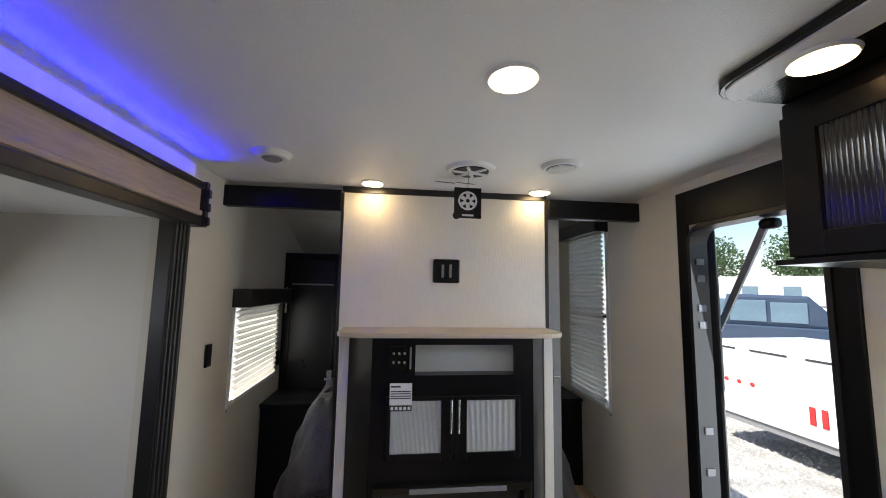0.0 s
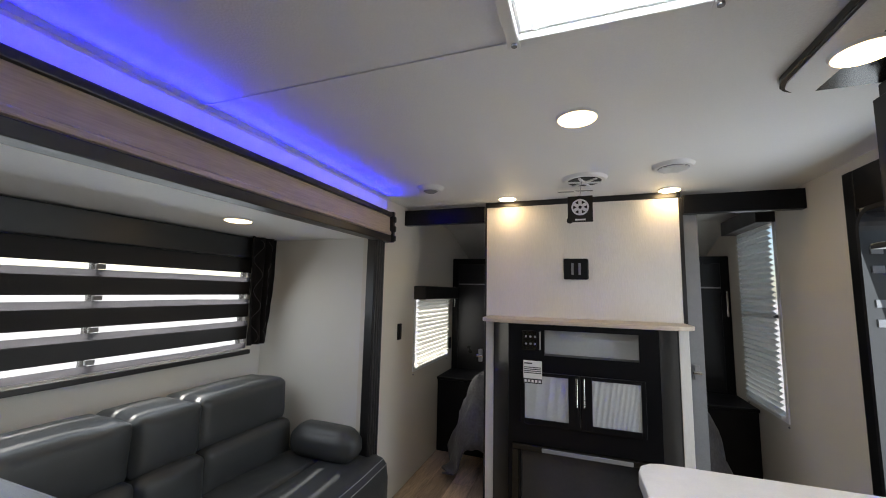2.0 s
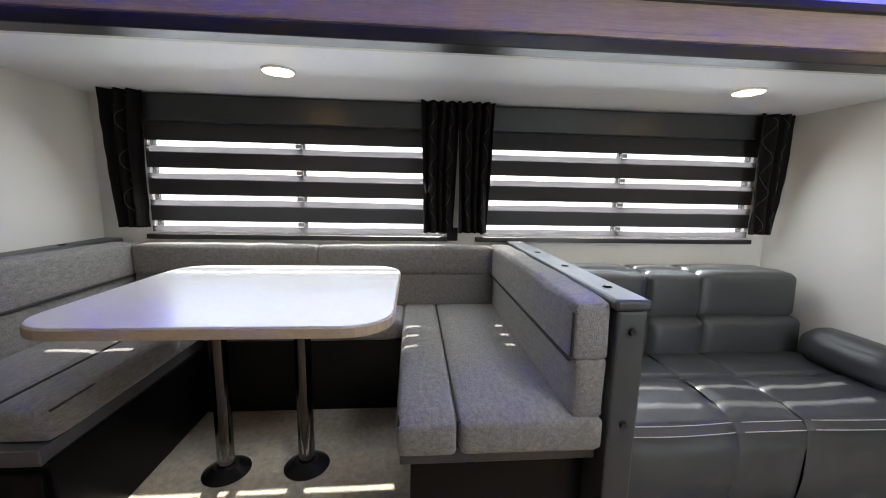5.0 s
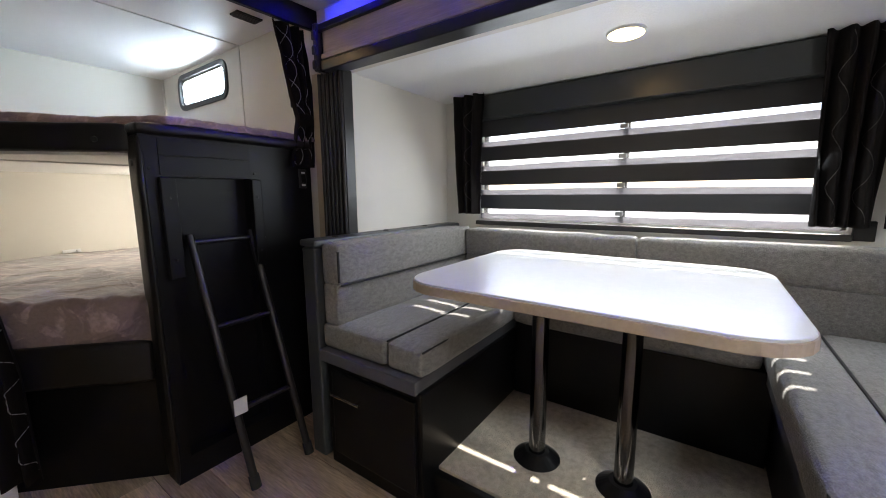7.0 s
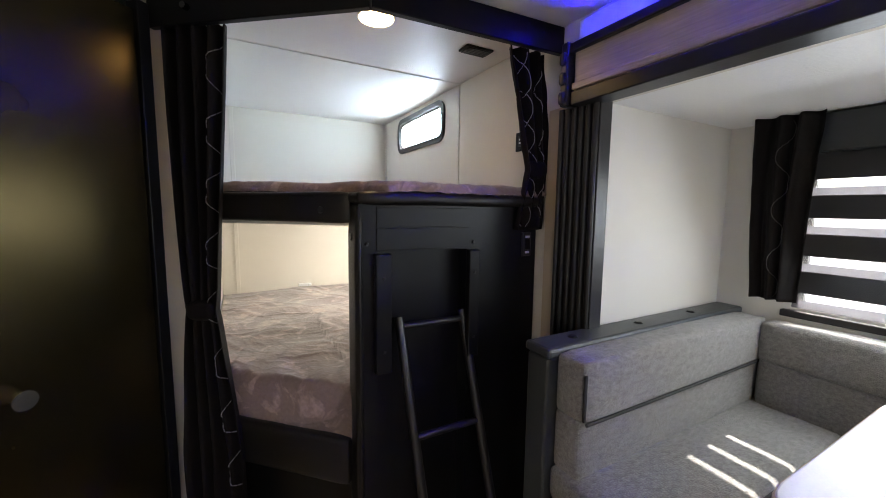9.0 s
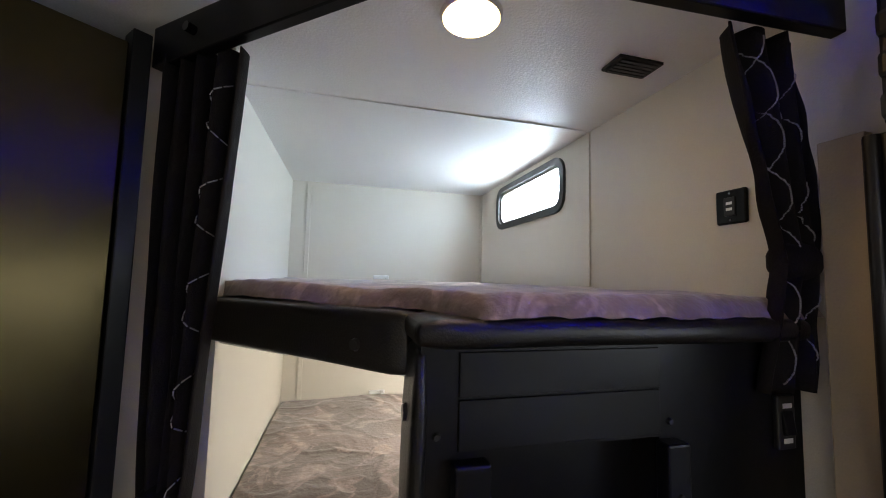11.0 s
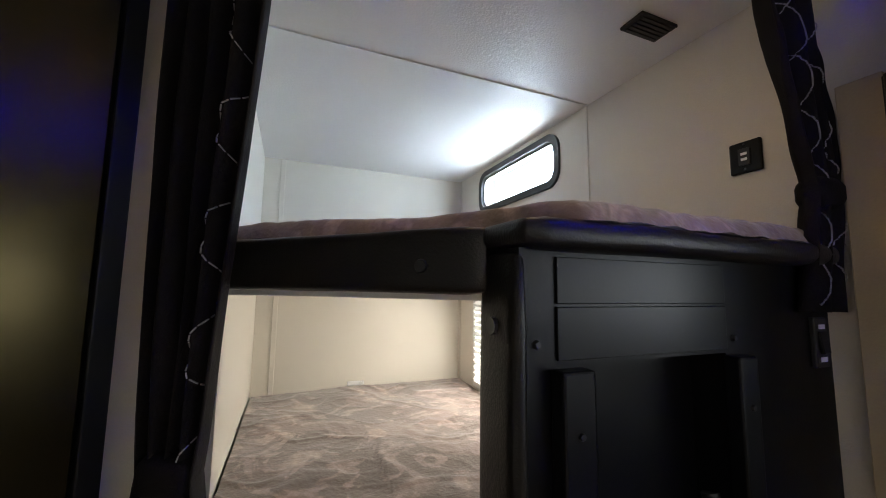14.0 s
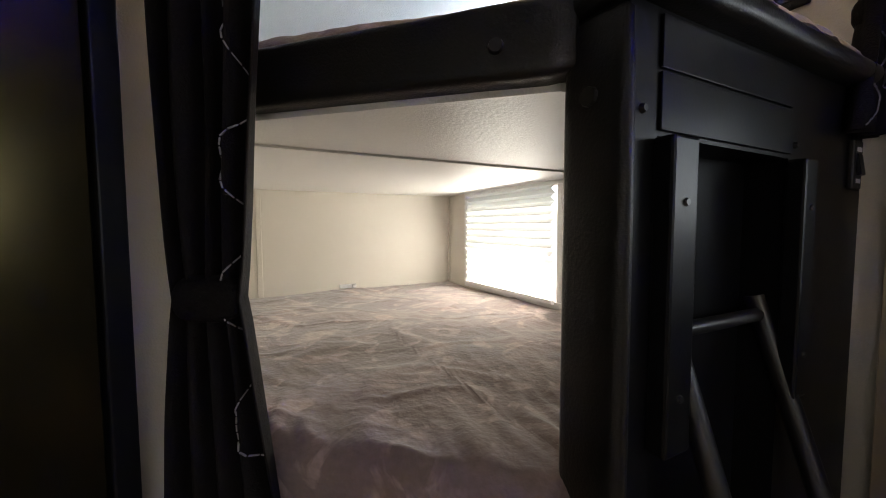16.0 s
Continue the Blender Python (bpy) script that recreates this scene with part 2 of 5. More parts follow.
def link(name, bm, mat, parent=None, label="", smooth=False):
    me = bpy.data.meshes.new(name)
    bmesh.ops.recalc_face_normals(bm, faces=bm.faces[:])
    if smooth:
        for f in bm.faces:
            f.smooth = True
        for e in bm.edges:
            e.smooth = e.calc_face_angle(0.0) < 1.0
    bm.to_mesh(me)
    bm.free()
    me.materials.append(mat)
    ob = new(name, me)
    if parent:
        ob.parent = parent
        if parent.type == "EMPTY":
            ob.matrix_parent_inverse = Matrix.Translation(-parent.location)
    if label:
        ob["label"] = label
    return ob


def part(name, bm, material, parent, label="", smooth=False):
    return link(name, bm, material, parent, label, smooth)


def box(x0, x1, y0, y1, z0, z1, bevel=0.0, bm=None, seg=2):
    out = bm or bmesh.new()
    made = bmesh.ops.create_cube(out, size=1.0, matrix=Matrix.LocRotScale(((x0 + x1) / 2, (y0 + y1) / 2, (z0 + z1) / 2), None, (abs(x1 - x0), abs(y1 - y0), abs(z1 - z0))))
    if bevel:
        edges = list({e for v in made["verts"] for e in v.link_edges})
        bmesh.ops.bevel(out, geom=edges, offset=bevel, segments=seg, profile=0.5, affect="EDGES")
    return out


def rod(a, b, r, r2=None, seg=16, bm=None):
    out = bm or bmesh.new()
    a, b = Vector(a), Vector(b)
    way = b - a
    m = Matrix.Translation((a + b) / 2) @ way.to_track_quat("Z", "Y").to_matrix().to_4x4()
    bmesh.ops.create_cone(out, cap_ends=True, segments=seg, radius1=r, radius2=r if r2 is None else r2, depth=way.length, matrix=m)
    return out


def soft_box(lo, hi, r=0.04, n=9, bulge=0.0, wrinkle=0.0, seed=0.0, bm=None):
    """A stuffed cushion: rounded edges, bulging faces, slight wrinkles."""
    out = bm or bmesh.new()
    lo, hi = Vector(lo), Vector(hi)
    c, h = (lo + hi) / 2, (hi - lo) / 2
    made = bmesh.ops.create_cube(out, size=2.0)
    old = set(out.verts) - set(made["verts"])
    edges = list({e for v in made["verts"] for e in v.link_edges})
    bmesh.ops.subdivide_edges(out, edges=edges, cuts=n, use_grid_fill=True)
    for v in out.verts:
        if v in old:
            continue
        u = Vector([math.copysign(abs(k) ** 0.55, k) if abs(k) < 1 else k for k in v.co])
        p = Vector([u[i] * h[i] for i in range(3)])
        inner = Vector([max(-(h[i] - min(r, h[i])), min(h[i] - min(r, h[i]), p[i])) for i in range(3)])
        d = p - inner
        if d.length > 1e-9:
            p = inner + d.normalized() * min(r, min(h))
        for i in range(3):
            if abs(u[i]) > 0.999 and bulge:
                j, k = (i + 1) % 3, (i + 2) % 3
                p[i] += math.copysign(bulge * (1 - u[j] ** 2) * (1 - u[k] ** 2), u[i])
        q = c + p
        if wrinkle:
            q += Vector((0.6, 0.6, 1)) * wrinkle * noise.noise(q * 9 + Vector((seed, 0, 0)))
        v.co = q
    return out


def prism(outline, z0, z1, bevel=0.0):
    """An upright slab with the given outline."""
    out = bmesh.new()
    vs = [out.verts.new((x, y, z0)) for x, y in outline]
    f = out.faces.new(vs)
    up = bmesh.ops.extrude_face_region(out, geom=[f])
    bmesh.ops.translate(out, vec=(0, 0, z1 - z0), verts=[g for g in up["geom"] if isinstance(g, bmesh.types.BMVert)])
    if bevel:
        bmesh.ops.bevel(out, geom=[e for e in out.edges if abs(e.verts[0].co.z - e.verts[1].co.z) < 1e-6], offset=bevel, segments=2, profile=0.5, affect="EDGES")
    return out


def round_rect(x0, x1, y0, y1, r, n=6):
    pts = []
    for cx, cy, a0 in ((x1 - r, y1 - r, 0), (x0 + r, y1 - r, 90), (x0 + r, y0 + r, 180), (x1 - r, y0 + r, 270)):
        for i in range(n + 1):
            a = radians(a0 + 90 * i / n)
            pts.append((cx + r * math.cos(a), cy + r * math.sin(a)))
    return pts


def turn_mesh(bm, m):
    bmesh.ops.transform(bm, matrix=m, verts=bm.verts[:])
    return bm


def wall(name, axis, at, thick, u0, u1, z0, z1, holes, mat, label):
    """A wall in the plane axis = at, from at to at + thick, with holes (u0, u1, z0, z1) right through it."""
    us = sorted({u0, u1, *[min(max(k, u0), u1) for h in holes for k in h[:2]]})
    zs = sorted({z0, z1, *[min(max(k, z0), z1) for h in holes for k in h[2:4]]})
    bm = bmesh.new()
    for a, b in zip(us, us[1:]):
        for c, d in zip(zs, zs[1:]):
            mu, mz = (a + b) / 2, (c + d) / 2
            if any(h[0] < mu < h[1] and h[2] < mz < h[3] for h in holes):
                continue
            if axis == "x":
                box(at, at + thick, a, b, c, d, bm=bm)
            else:
                box(a, b, at, at + thick, c, d, bm=bm)
    return tagged(link(name, bm, mat), label, "wall", kind="structure")


def ring(outer, inner, d0, d1):
    """A flat frame between two outlines of equal length in (u, v), from depth d0 to d1 along x."""
    bm = bmesh.new()
    n = len(outer)
    rows = [[bm.verts.new((d, u, v)) for u, v in o] for d, o in ((d0, outer), (d1, outer), (d1, inner), (d0, inner))]
    for k in range(4):
        a, b = rows[k], rows[(k + 1) % 4]
        for i in range(n):
            bm.faces.new((a[i], a[(i + 1) % n], b[(i + 1) % n], b[i]))
    return bm


CEILING, FLOOR_Z = 1.98, 0.0
LX, RX, BACK, FRONT = -0.635, 1.695, -3.96, 4.60
SX, S0, S1, SC, SF = -1.45, -1.98, 1.80, 1.69, 0.13

# ---- shell ----
wall("wall_left", "x", LX, -0.05, BACK - 0.05, FRONT, 0.0, CEILING,
     [(S0, S1, 0.0, SC), (-3.66, -3.03, 1.745, 1.925), (-3.73, -3.05, 0.80, 1.27), (2.50, 3.24, 0.79, 1.31)], WALL, "cream vinyl-papered side wall with window openings")
wall("wall_right", "x", RX, 0.05, BACK - 0.05, FRONT, 0.0, CEILING, [(1.285, 1.885, 0.02, 1.755), (2.64, 3.16, 0.68, 1.84)], WALL, "cream vinyl-papered side wall with entry door opening")
wall("wall_rear", "y", BACK, -0.05, LX - 0.05, RX + 0.05, 0.0, CEILING, [], WALL, "cream rear wall behind the bunks")
wall("wall_front", "y", FRONT, 0.05, LX - 0.05, RX + 0.05, 0.0, CEILING, [], WALL, "cream front wall of the bedroom")
wall("wall_bunk_side", "x", 0.50, 0.04, BACK, -2.70, 0.0, CEILING, [], WALL, "cream wall at the head of the bunks")
wall("wall_slide_outer", "x", SX, -0.05, S0 - 0.05, S1 + 0.05, 0.0, SC, [(-1.72, -0.16, 0.99, 1.56), (0.04, 1.66, 0.99, 1.56)], SLIDE_WALL, "pale slide-out wall with two wide windows")
wall("wall_slide_end_a", "y", S0, -0.05, SX, LX - 0.05, 0.0, SC, [], SLIDE_WALL, "pale end wall of the slide-out beside the dinette")
wall("wall_slide_end_b", "y", S1, 0.05, SX, LX - 0.05, 0.0, SC, [], SLIDE_WALL, "pale end wall of the slide-out beside the sofa")

bm = bmesh.new()
VX0, VX1, VY0, VY1 = 0.44, 0.83, 0.23, 0.63
for a in ((LX - 0.05, VX0, BACK - 0.05, FRONT + 0.05), (VX1, RX + 0.05, BACK - 0.05, FRONT + 0.05), (VX0, VX1, BACK - 0.05, VY0), (VX0, VX1, VY1, FRONT + 0.05)):
    box(*a, CEILING, CEILING + 0.05, bm=bm)
for y in (0.665, -2.86, -1.10):
    box(LX, RX if y > -2 else 0.5, y - 0.012, y + 0.012, CEILING - 0.004, CEILING + 0.001, bm=bm)
tagged(link("ceiling", bm, CEIL), "white textured ceiling panels with thin seams", "ceiling", kind="structure")
tagged(link("ceiling_slide", box(SX - 0.05, LX - 0.05, S0 - 0.05, S1 + 0.05, SC, SC + 0.05), CEIL), "white ceiling of the slide-out", "ceiling", kind="structure")
# sloped front of the bedroom ceiling
bm = bmesh.new()
vs = [bm.verts.new(p) for p in ((LX, 3.3, 1.978), (RX, 3.3, 1.978), (RX, FRONT, 1.55), (LX, FRONT, 1.55), (LX, FRONT, 1.978), (RX, FRONT, 1.978))]
for f in ((0, 1, 2, 3), (3, 2, 5, 4), (0, 3, 4), (1, 5, 2), (0, 4, 5, 1)):
    bm.faces.new([vs[i] for i in f])
tagged(link("ceiling_front", bm, CEIL), "white sloping ceiling over the bed", "ceiling", kind="structure")
floor = tagged(link("floor", box(LX - 0.05, RX + 0.05, BACK - 0.05, FRONT + 0.05, -0.06, -0.006), GREY), "worn oak vinyl plank floor", "floor", kind="structure")
tagged(link("floor_slide", box(-0.62, -0.46, S0, 0.30, 0.0, SF, bm=box(SX, -0.62, S0, S1, 0.0, SF)), CARPET), "beige carpeted slide-out floor", "floor", kind="structure")
tagged(link("slide_lip", box(-0.46, -0.43, S0, 0.30, 0.0, SF - 0.01, 0.006), BLACK), "black edge of the slide-out floor", "trim", kind="structure")

# ---- slide-out trim ----
val = thing("slide_valance", (-0.59, 0, 1.70), "greige wood valance with black trim above the slide-out", "valance", kind="structure")
part("board", box(LX, -0.565, -2.03, 1.91, 1.715, 1.845, 0.004), WOODTRIM, val)
part("lower_moulding", box(-0.565, -0.553, -2.03, 1.91, 1.722, 1.745, 0.005), WOODTRIM, val)
part("top_trim", box(LX, -0.548, -2.05, 1.92, 1.838, 1.866, 0.004), TRIM, val, "black top rail")
part("bottom_trim", box(LX + 0.006, -0.552, -2.03, 1.91, 1.676, 1.718, 0.004), TRIM, val, "black bottom rail")
for y0 in (1.905, -2.065):
    bm = box(LX, -0.540, y0, y0 + 0.028, 1.675, 1.872, 0.006)
    for z in (1.70, 1.76, 1.82):
        box(-0.545, -0.528, y0 + 0.002, y0 + 0.026, z - 0.02, z + 0.02, 0.008, bm=bm)
    part("end_cap", bm, TRIM, val, "scalloped black end cap")
part("cove_fascia", box(LX, -0.600, -2.05, 1.92, 1.866, 1.950, 0.003), CEIL, val, "white fascia under the blue light strip")
for y0, y1 in ((S1 - 0.005, 1.905), (-2.12, S0 + 0.03)):
    post = thing("slide_post", (-0.61, (y0 + y1) / 2, 0), "ribbed black corner post of the slide-out", "trim", "slide-out corner posts", "structure")
    part("post_core", box(LX - 0.02, -0.600, y0, y1, 0, 1.685, 0.003), TRIM, post)
    ribs = round((y1 - y0) / 0.028)
    for k in range(ribs):
        y = y0 + 0.014 + k * (y1 - y0 - 0.028) / (ribs - 1)
        part("rib", rod((-0.598, y, 0), (-0.598, y, 1.683), 0.010, seg=10), TRIM, post, smooth=True)


# ---- windows with striped blinds ----
def wide_window(y0, y1, n_name):
    w = thing(n_name, (SX, (y0 + y1) / 2, 0.95), "wide slide-out window behind a striped blind", "window", kind="structure")
    for a, b, c, d in ((y0, y1, 0.985, 1.01), (y0, y1, 1.54, 1.565), (y0, y0 + 0.02, 1.01, 1.54), (y1 - 0.02, y1, 1.01, 1.54), ((y0 + y1) / 2 - 0.012, (y0 + y1) / 2 + 0.012, 1.01, 1.54)):
        part("window_frame", box(SX - 0.045, SX - 0.02, a, b, c, d, 0.002), TRIM, w)
    p = part("pane", box(SX - 0.034, SX - 0.031, y0 + 0.02, y1 - 0.02, 1.01, 1.54), GLASS, w)
    p.visible_shadow = False
    return w


def zebra_blind(y0, y1, seed):
    bl = thing("zebra_blind", (SX, (y0 + y1) / 2, 0.95), "black and sheer striped roller blind, drawn down", "blind", "slide-out blinds")
    part("cassette", box(SX, SX + 0.075, y0 - 0.03, y1 + 0.03, 1.555, 1.684, 0.006), CASSETTE, bl, "glossy black blind cassette")
    part("bottom_rail", box(SX + 0.006, SX + 0.030, y0 - 0.03, y1 + 0.03, 0.952, 0.978, 0.004), TRIM, bl)
    x = SX + 0.018
    for k in range(4):
        z = 1.452 - 0.1385 * k
        n = 24
        # a sheer layer behind whose edge sags between the cords
        for nm, mt, lo, hi in (("opaque_band", BAND, z + 0.012, (1.557 if k == 0 else z + 0.093)), ("open_band", OPEN_SHEER, z - 0.015, z + 0.012), ("sheer_band", SHEER, z - 0.046, z - 0.015)):
            bm = bmesh.new()
            rows = []
            for i in range(n + 1):
                y = y0 + (y1 - y0) * i / n
                sag = 0.006 * noise.noise(Vector((y * 2.2 + seed, k * 3.1, 0)))
                wave = 0.003 * noise.noise(Vector((y * 3 + seed, k, 5)))
                l2 = lo + (sag if nm == "open_band" else 0)
                h2 = hi + (sag if nm == "sheer_band" else 0)
                rows.append((bm.verts.new((x + wave, y, l2)), bm.verts.new((x + wave, y, h2)), bm.verts.new((x + wave + 0.0015, y, l2)), bm.verts.new((x + wave + 0.0015, y, h2))))
            for a, b in zip(rows, rows[1:]):
                bm.faces.new((a[0], b[0], b[1], a[1]))
                if nm == "opaque_band":
                    bm.faces.new((a[2], b[2], b[3], a[3]))
            part(nm, bm, mt, bl, smooth=True)
    for f in (0.5,):
        y = y0 + (y1 - y0) * f
        for k in range(4):
            z = 1.452 - 0.1385 * k
            part("cord_clip", box(x - 0.01, x + 0.004, y - 0.018, y + 0.018, z - 0.012, z + 0.010, 0.003), GREY, bl)
    return bl


wide_window(-1.72, -0.16, "window_1")
wide_window(0.04, 1.66, "window_2")
zebra_blind(-1.72, -0.18, 1.0)
zebra_blind(0.04, 1.665, 7.0)


def curtain(path, z0, z1, label, tie=None, pinch=0.45, folds=7, depth=0.035, wave=False, name="curtain", mat=CURTAIN, bow=0.0, taper=1.0, thread=STITCH, reach=0.28):
    """A pleated hanging cloth along path, a pair of (x, y) ends; tie: height of a tie-back."""
    (ax, ay), (bx, by) = path
    way = Vector((bx - ax, by - ay, 0))
    width = way.length
    way.normalize()
    side = Vector((way.y, -way.x, 0))
    c = thing(name, ((ax + bx) / 2, (ay + by) / 2, z0), label, "curtain")
    bm = bmesh.new()
    nu, nz = 56, 44
    grid = []
    for j in range(nz + 1):
        f = j / nz
        z = z0 + (z1 - z0) * f
        squeeze, shift = taper + (1 - taper) * f, 0.0
        if tie:
            d = (z - tie) / reach if z > tie else (tie - z) / 0.5
            squeeze = pinch + (1 - pinch) * min(1, abs(d)) ** 0.8
            shift = bow * (1 - min(1, abs(d)))
        row = []
        for i in range(nu + 1):
            u = i / nu
            s = (0.5 + (u - 0.5) * squeeze) * width + shift
            d = depth * (0.55 + 0.45 * squeeze) * math.sin(u * folds * 2 * math.pi + 0.6 * math.sin(3 * f) + 2 * noise.noise(Vector((u * 3, f * 1.5, ax * 7)))) + 0.008 * noise.noise(Vector((u * 9, f * 7, ay)))
            p = Vector((ax, ay, z)) + way * s + side * d
            row.append(bm.verts.new(p))
        grid.append(row)
    for a, b in zip(grid, grid[1:]):
        for i in range(nu):
            bm.faces.new((a[i], a[i + 1], b[i + 1], b[i]))
    keep = [[v.co.copy() for v in r] for r in grid]
    part("cloth", bm, mat, c, smooth=True).modifiers.new("thick", "SOLIDIFY").thickness = 0.002
    if wave:
        for col, ph, sd in wave:
            bm = bmesh.new()
            pts = []
            for k in range(150):
                f = 0.02 + 0.96 * k / 149
                j = min(nz - 1, int(f * nz))
                u = col + 0.10 * math.sin(f * (z1 - z0) * 33 + ph)
                i = max(0, min(nu, round(u * nu)))
                p = keep[j][i].lerp(keep[j + 1][i], f * nz - j)
                p = p + way * ((u * nu - i) / nu * width * 0.6)
                pts.append(p + side * (0.0045 * sd))
            for k in range(0, 148, 1):
                rod(pts[k], pts[k].lerp(pts[k + 1], 0.8), 0.0014, seg=4, bm=bm)
            part("stitched_wave", bm, thread, c, "silver stitched wave")
    if tie:
        s = 0.5 * width + bow
        q = Vector((ax, ay, tie)) + way * s
        bm = soft_box((-width * pinch * 0.5, -depth * 1.3, -0.035), (width * pinch * 0.5, depth * 1.3, 0.035), 0.03, 6)
        ang = math.atan2(way.y, way.x)
        part("tie_band", turn_mesh(bm, Matrix.Translation(q) @ pose(0, 0, 0, 0, 0, math.degrees(ang))), mat, c, smooth=True)
    return c


XC = SX + 0.105
curtain(((XC, -1.85), (XC, -1.66)), 1.02, 1.69, "short black side curtain with stitched pattern", folds=3, depth=0.02, wave=((0.5, 0, 1),), taper=0.72, thread=DARK_STITCH)
curtain(((XC, -0.305), (XC, -0.105)), 1.01, 1.69, "short black side curtain with stitched pattern", folds=4, depth=0.022, wave=((0.3, 0, 1), (0.75, 1, 1)), taper=0.79, thread=DARK_STITCH)
curtain(((XC, -0.115), (XC, 0.08)), 1.01, 1.69, "short black side curtain with stitched pattern", folds=4, depth=0.022, wave=((0.3, 0, 1), (0.8, 1, 1)), taper=0.79, thread=DARK_STITCH)
curtain(((XC, 1.565), (XC, 1.78)), 1.02, 1.69, "short black side curtain with stitched pattern", folds=3, depth=0.02, wave=((0.3, 0, 1), (0.75, 2, 1)), taper=0.72, thread=DARK_STITCH)
tagged(link("wall_socket", box(SX, SX + 0.02, -0.15, -0.09, 0.955, 1.03, 0.004), BLACK), "small black outlet below the curtain", "outlet")


# ---- sofa ----
sofa = thing("sofa", (-0.98, 1.12, SF), "black vinyl sofa with white-stitched seat panels", "sofa")


def upholstery(y0, y1, profile, crease=0.012, bow=0.0, cap=False, seed=0.0):
    """Stuffed cover over the given (x, z) profile, drawn in along its two side seams."""
    dense = []
    for (xa, za), (xb, zb) in zip(profile, profile[1:]):
        for k in range(5):
            dense.append(Vector((xa + (xb - xa) * k / 5, 0, za + (zb - za) * k / 5)))
    dense.append(Vector((profile[-1][0], 0, profile[-1][1])))
    out = bmesh.new()
    rows = []
    n = 22
    for i in range(n + 1):
        u = i / n
        y = y0 + (y1 - y0) * (0.5 - 0.5 * math.cos(math.pi * u))
        dip = crease * (math.exp(-(y - y0) / 0.022) + math.exp(-(y1 - y) / 0.022))
        row = []
        for k, p in enumerate(dense):
            way = dense[min(k + 1, len(dense) - 1)] - dense[max(k - 1, 0)]
            up = Vector((-way.z, 0, way.x)).normalized()
            q = Vector((p.x, y, p.z))
            edge = min(k, len(dense) - 1 - k) / len(dense)
            soft = 0.010 * noise.noise(q * 5 + Vector((seed, 0, 0))) + 0.004 * noise.noise(q * 17)
            q += up * (soft * min(1, edge * 6) - dip)
            q.x += bow * math.sin(math.pi * u) * max(0.0, (p.x - dense[0].x) / (dense[-1].x - dense[0].x + 1e-6))
            row.append(out.verts.new(q))
        rows.append(row)
    for a, b in zip(rows, rows[1:]):
        for k in range(len(dense) - 1):
            out.faces.new((a[k], a[k + 1], b[k + 1], b[k]))
    if cap:
        base = [out.verts.new((v.co.x, v.co.y, 0.06)) for v in rows[-1]]
        for k in range(len(dense) - 1):
            if (rows[-1][k].co - base[k].co).length > 1e-4:
                out.faces.new((rows[-1][k], rows[-1][k + 1], base[k + 1], base[k]))
    return out


def seam(points, name="stitching"):
    bm = bmesh.new()
    for p, q in zip(points, points[1:]):
        rod(p, q, 0.0018, seg=4, bm=bm)
    part(name, bm, THREAD, sofa, "white seam stitching")


for i, (a, b) in enumerate(((0.32, 0.862), (0.862, 1.147), (1.147, 1.70))):
    part("back_panel", soft_box((-1.40, a - 0.004, 0.595), (-1.11 + (0.01 if i == 1 else 0), b + 0.004, 0.835), 0.035, 10, 0.014, 0.007, i), VINYL, sofa, smooth=True)
    part("lumbar_panel", soft_box((-1.36, a - 0.004, 0.385), (-1.06 + (0.01 if i == 1 else 0), b + 0.004, 0.612), 0.035, 10, 0.016, 0.007, i + 4), VINYL, sofa, smooth=True)
    part("seat_panel", upholstery(a, b, ((-1.13, 0.405), (-1.08, 0.432), (-0.95, 0.437), (-0.835, 0.432), (-0.82, 0.418)), 0.008, 0.0, seed=i + 2), VINYL, sofa, smooth=True)
    b2 = b + (0.17 if i == 2 else 0)
    bow = 0.0 if i == 1 else 0.012
    part("front_panel", upholstery(a, b2, ((-0.822, 0.417), (-0.805, 0.430), (-0.62, 0.424), (-0.535, 0.405), (-0.503, 0.375)), 0.009, bow, i == 2, seed=i + 7), VINYL, sofa, smooth=True)
    part("skirt_panel", upholstery(a, b2, ((-0.506, 0.374), (-0.493, 0.30), (-0.495, 0.18), (-0.51, 0.065)), 0.006 if i != 1 else 0.009, bow, i == 2, seed=i + 13), VINYL, sofa, smooth=True)
    for k in (0, 1):
        seam([Vector((-0.510 + 0.022 * (1 - k) - 0.012 + bow * math.sin(math.pi * q / 16), a + 0.02 + (b2 - a - 0.04) * q / 16, 0.399 - 0.026 * (1 - k) + 0.004)) for q in range(17)])
bm = soft_box((-1.02, 1.60, 0.42), (-0.60, 1.79, 0.60), 0.085, 10, 0.012, 0.004, 3)
part("armrest", bm, VINYL, sofa, smooth=True)
part("base", box(-1.36, -0.56, 0.34, 1.78, 0.0, 0.24, 0.01), BLACK, sofa)
part("toe_board", box(-0.55, -0.47, 0.34, 1.66, 0.002, 0.055, 0.006), BLACK, sofa)


GREYWOOD = material("grey_wood_edge", (0.09, 0.09, 0.10), 0.5, var=0.3, scale=5, fine=60, bump=0.03, stretch=(0.3, 4, 4))

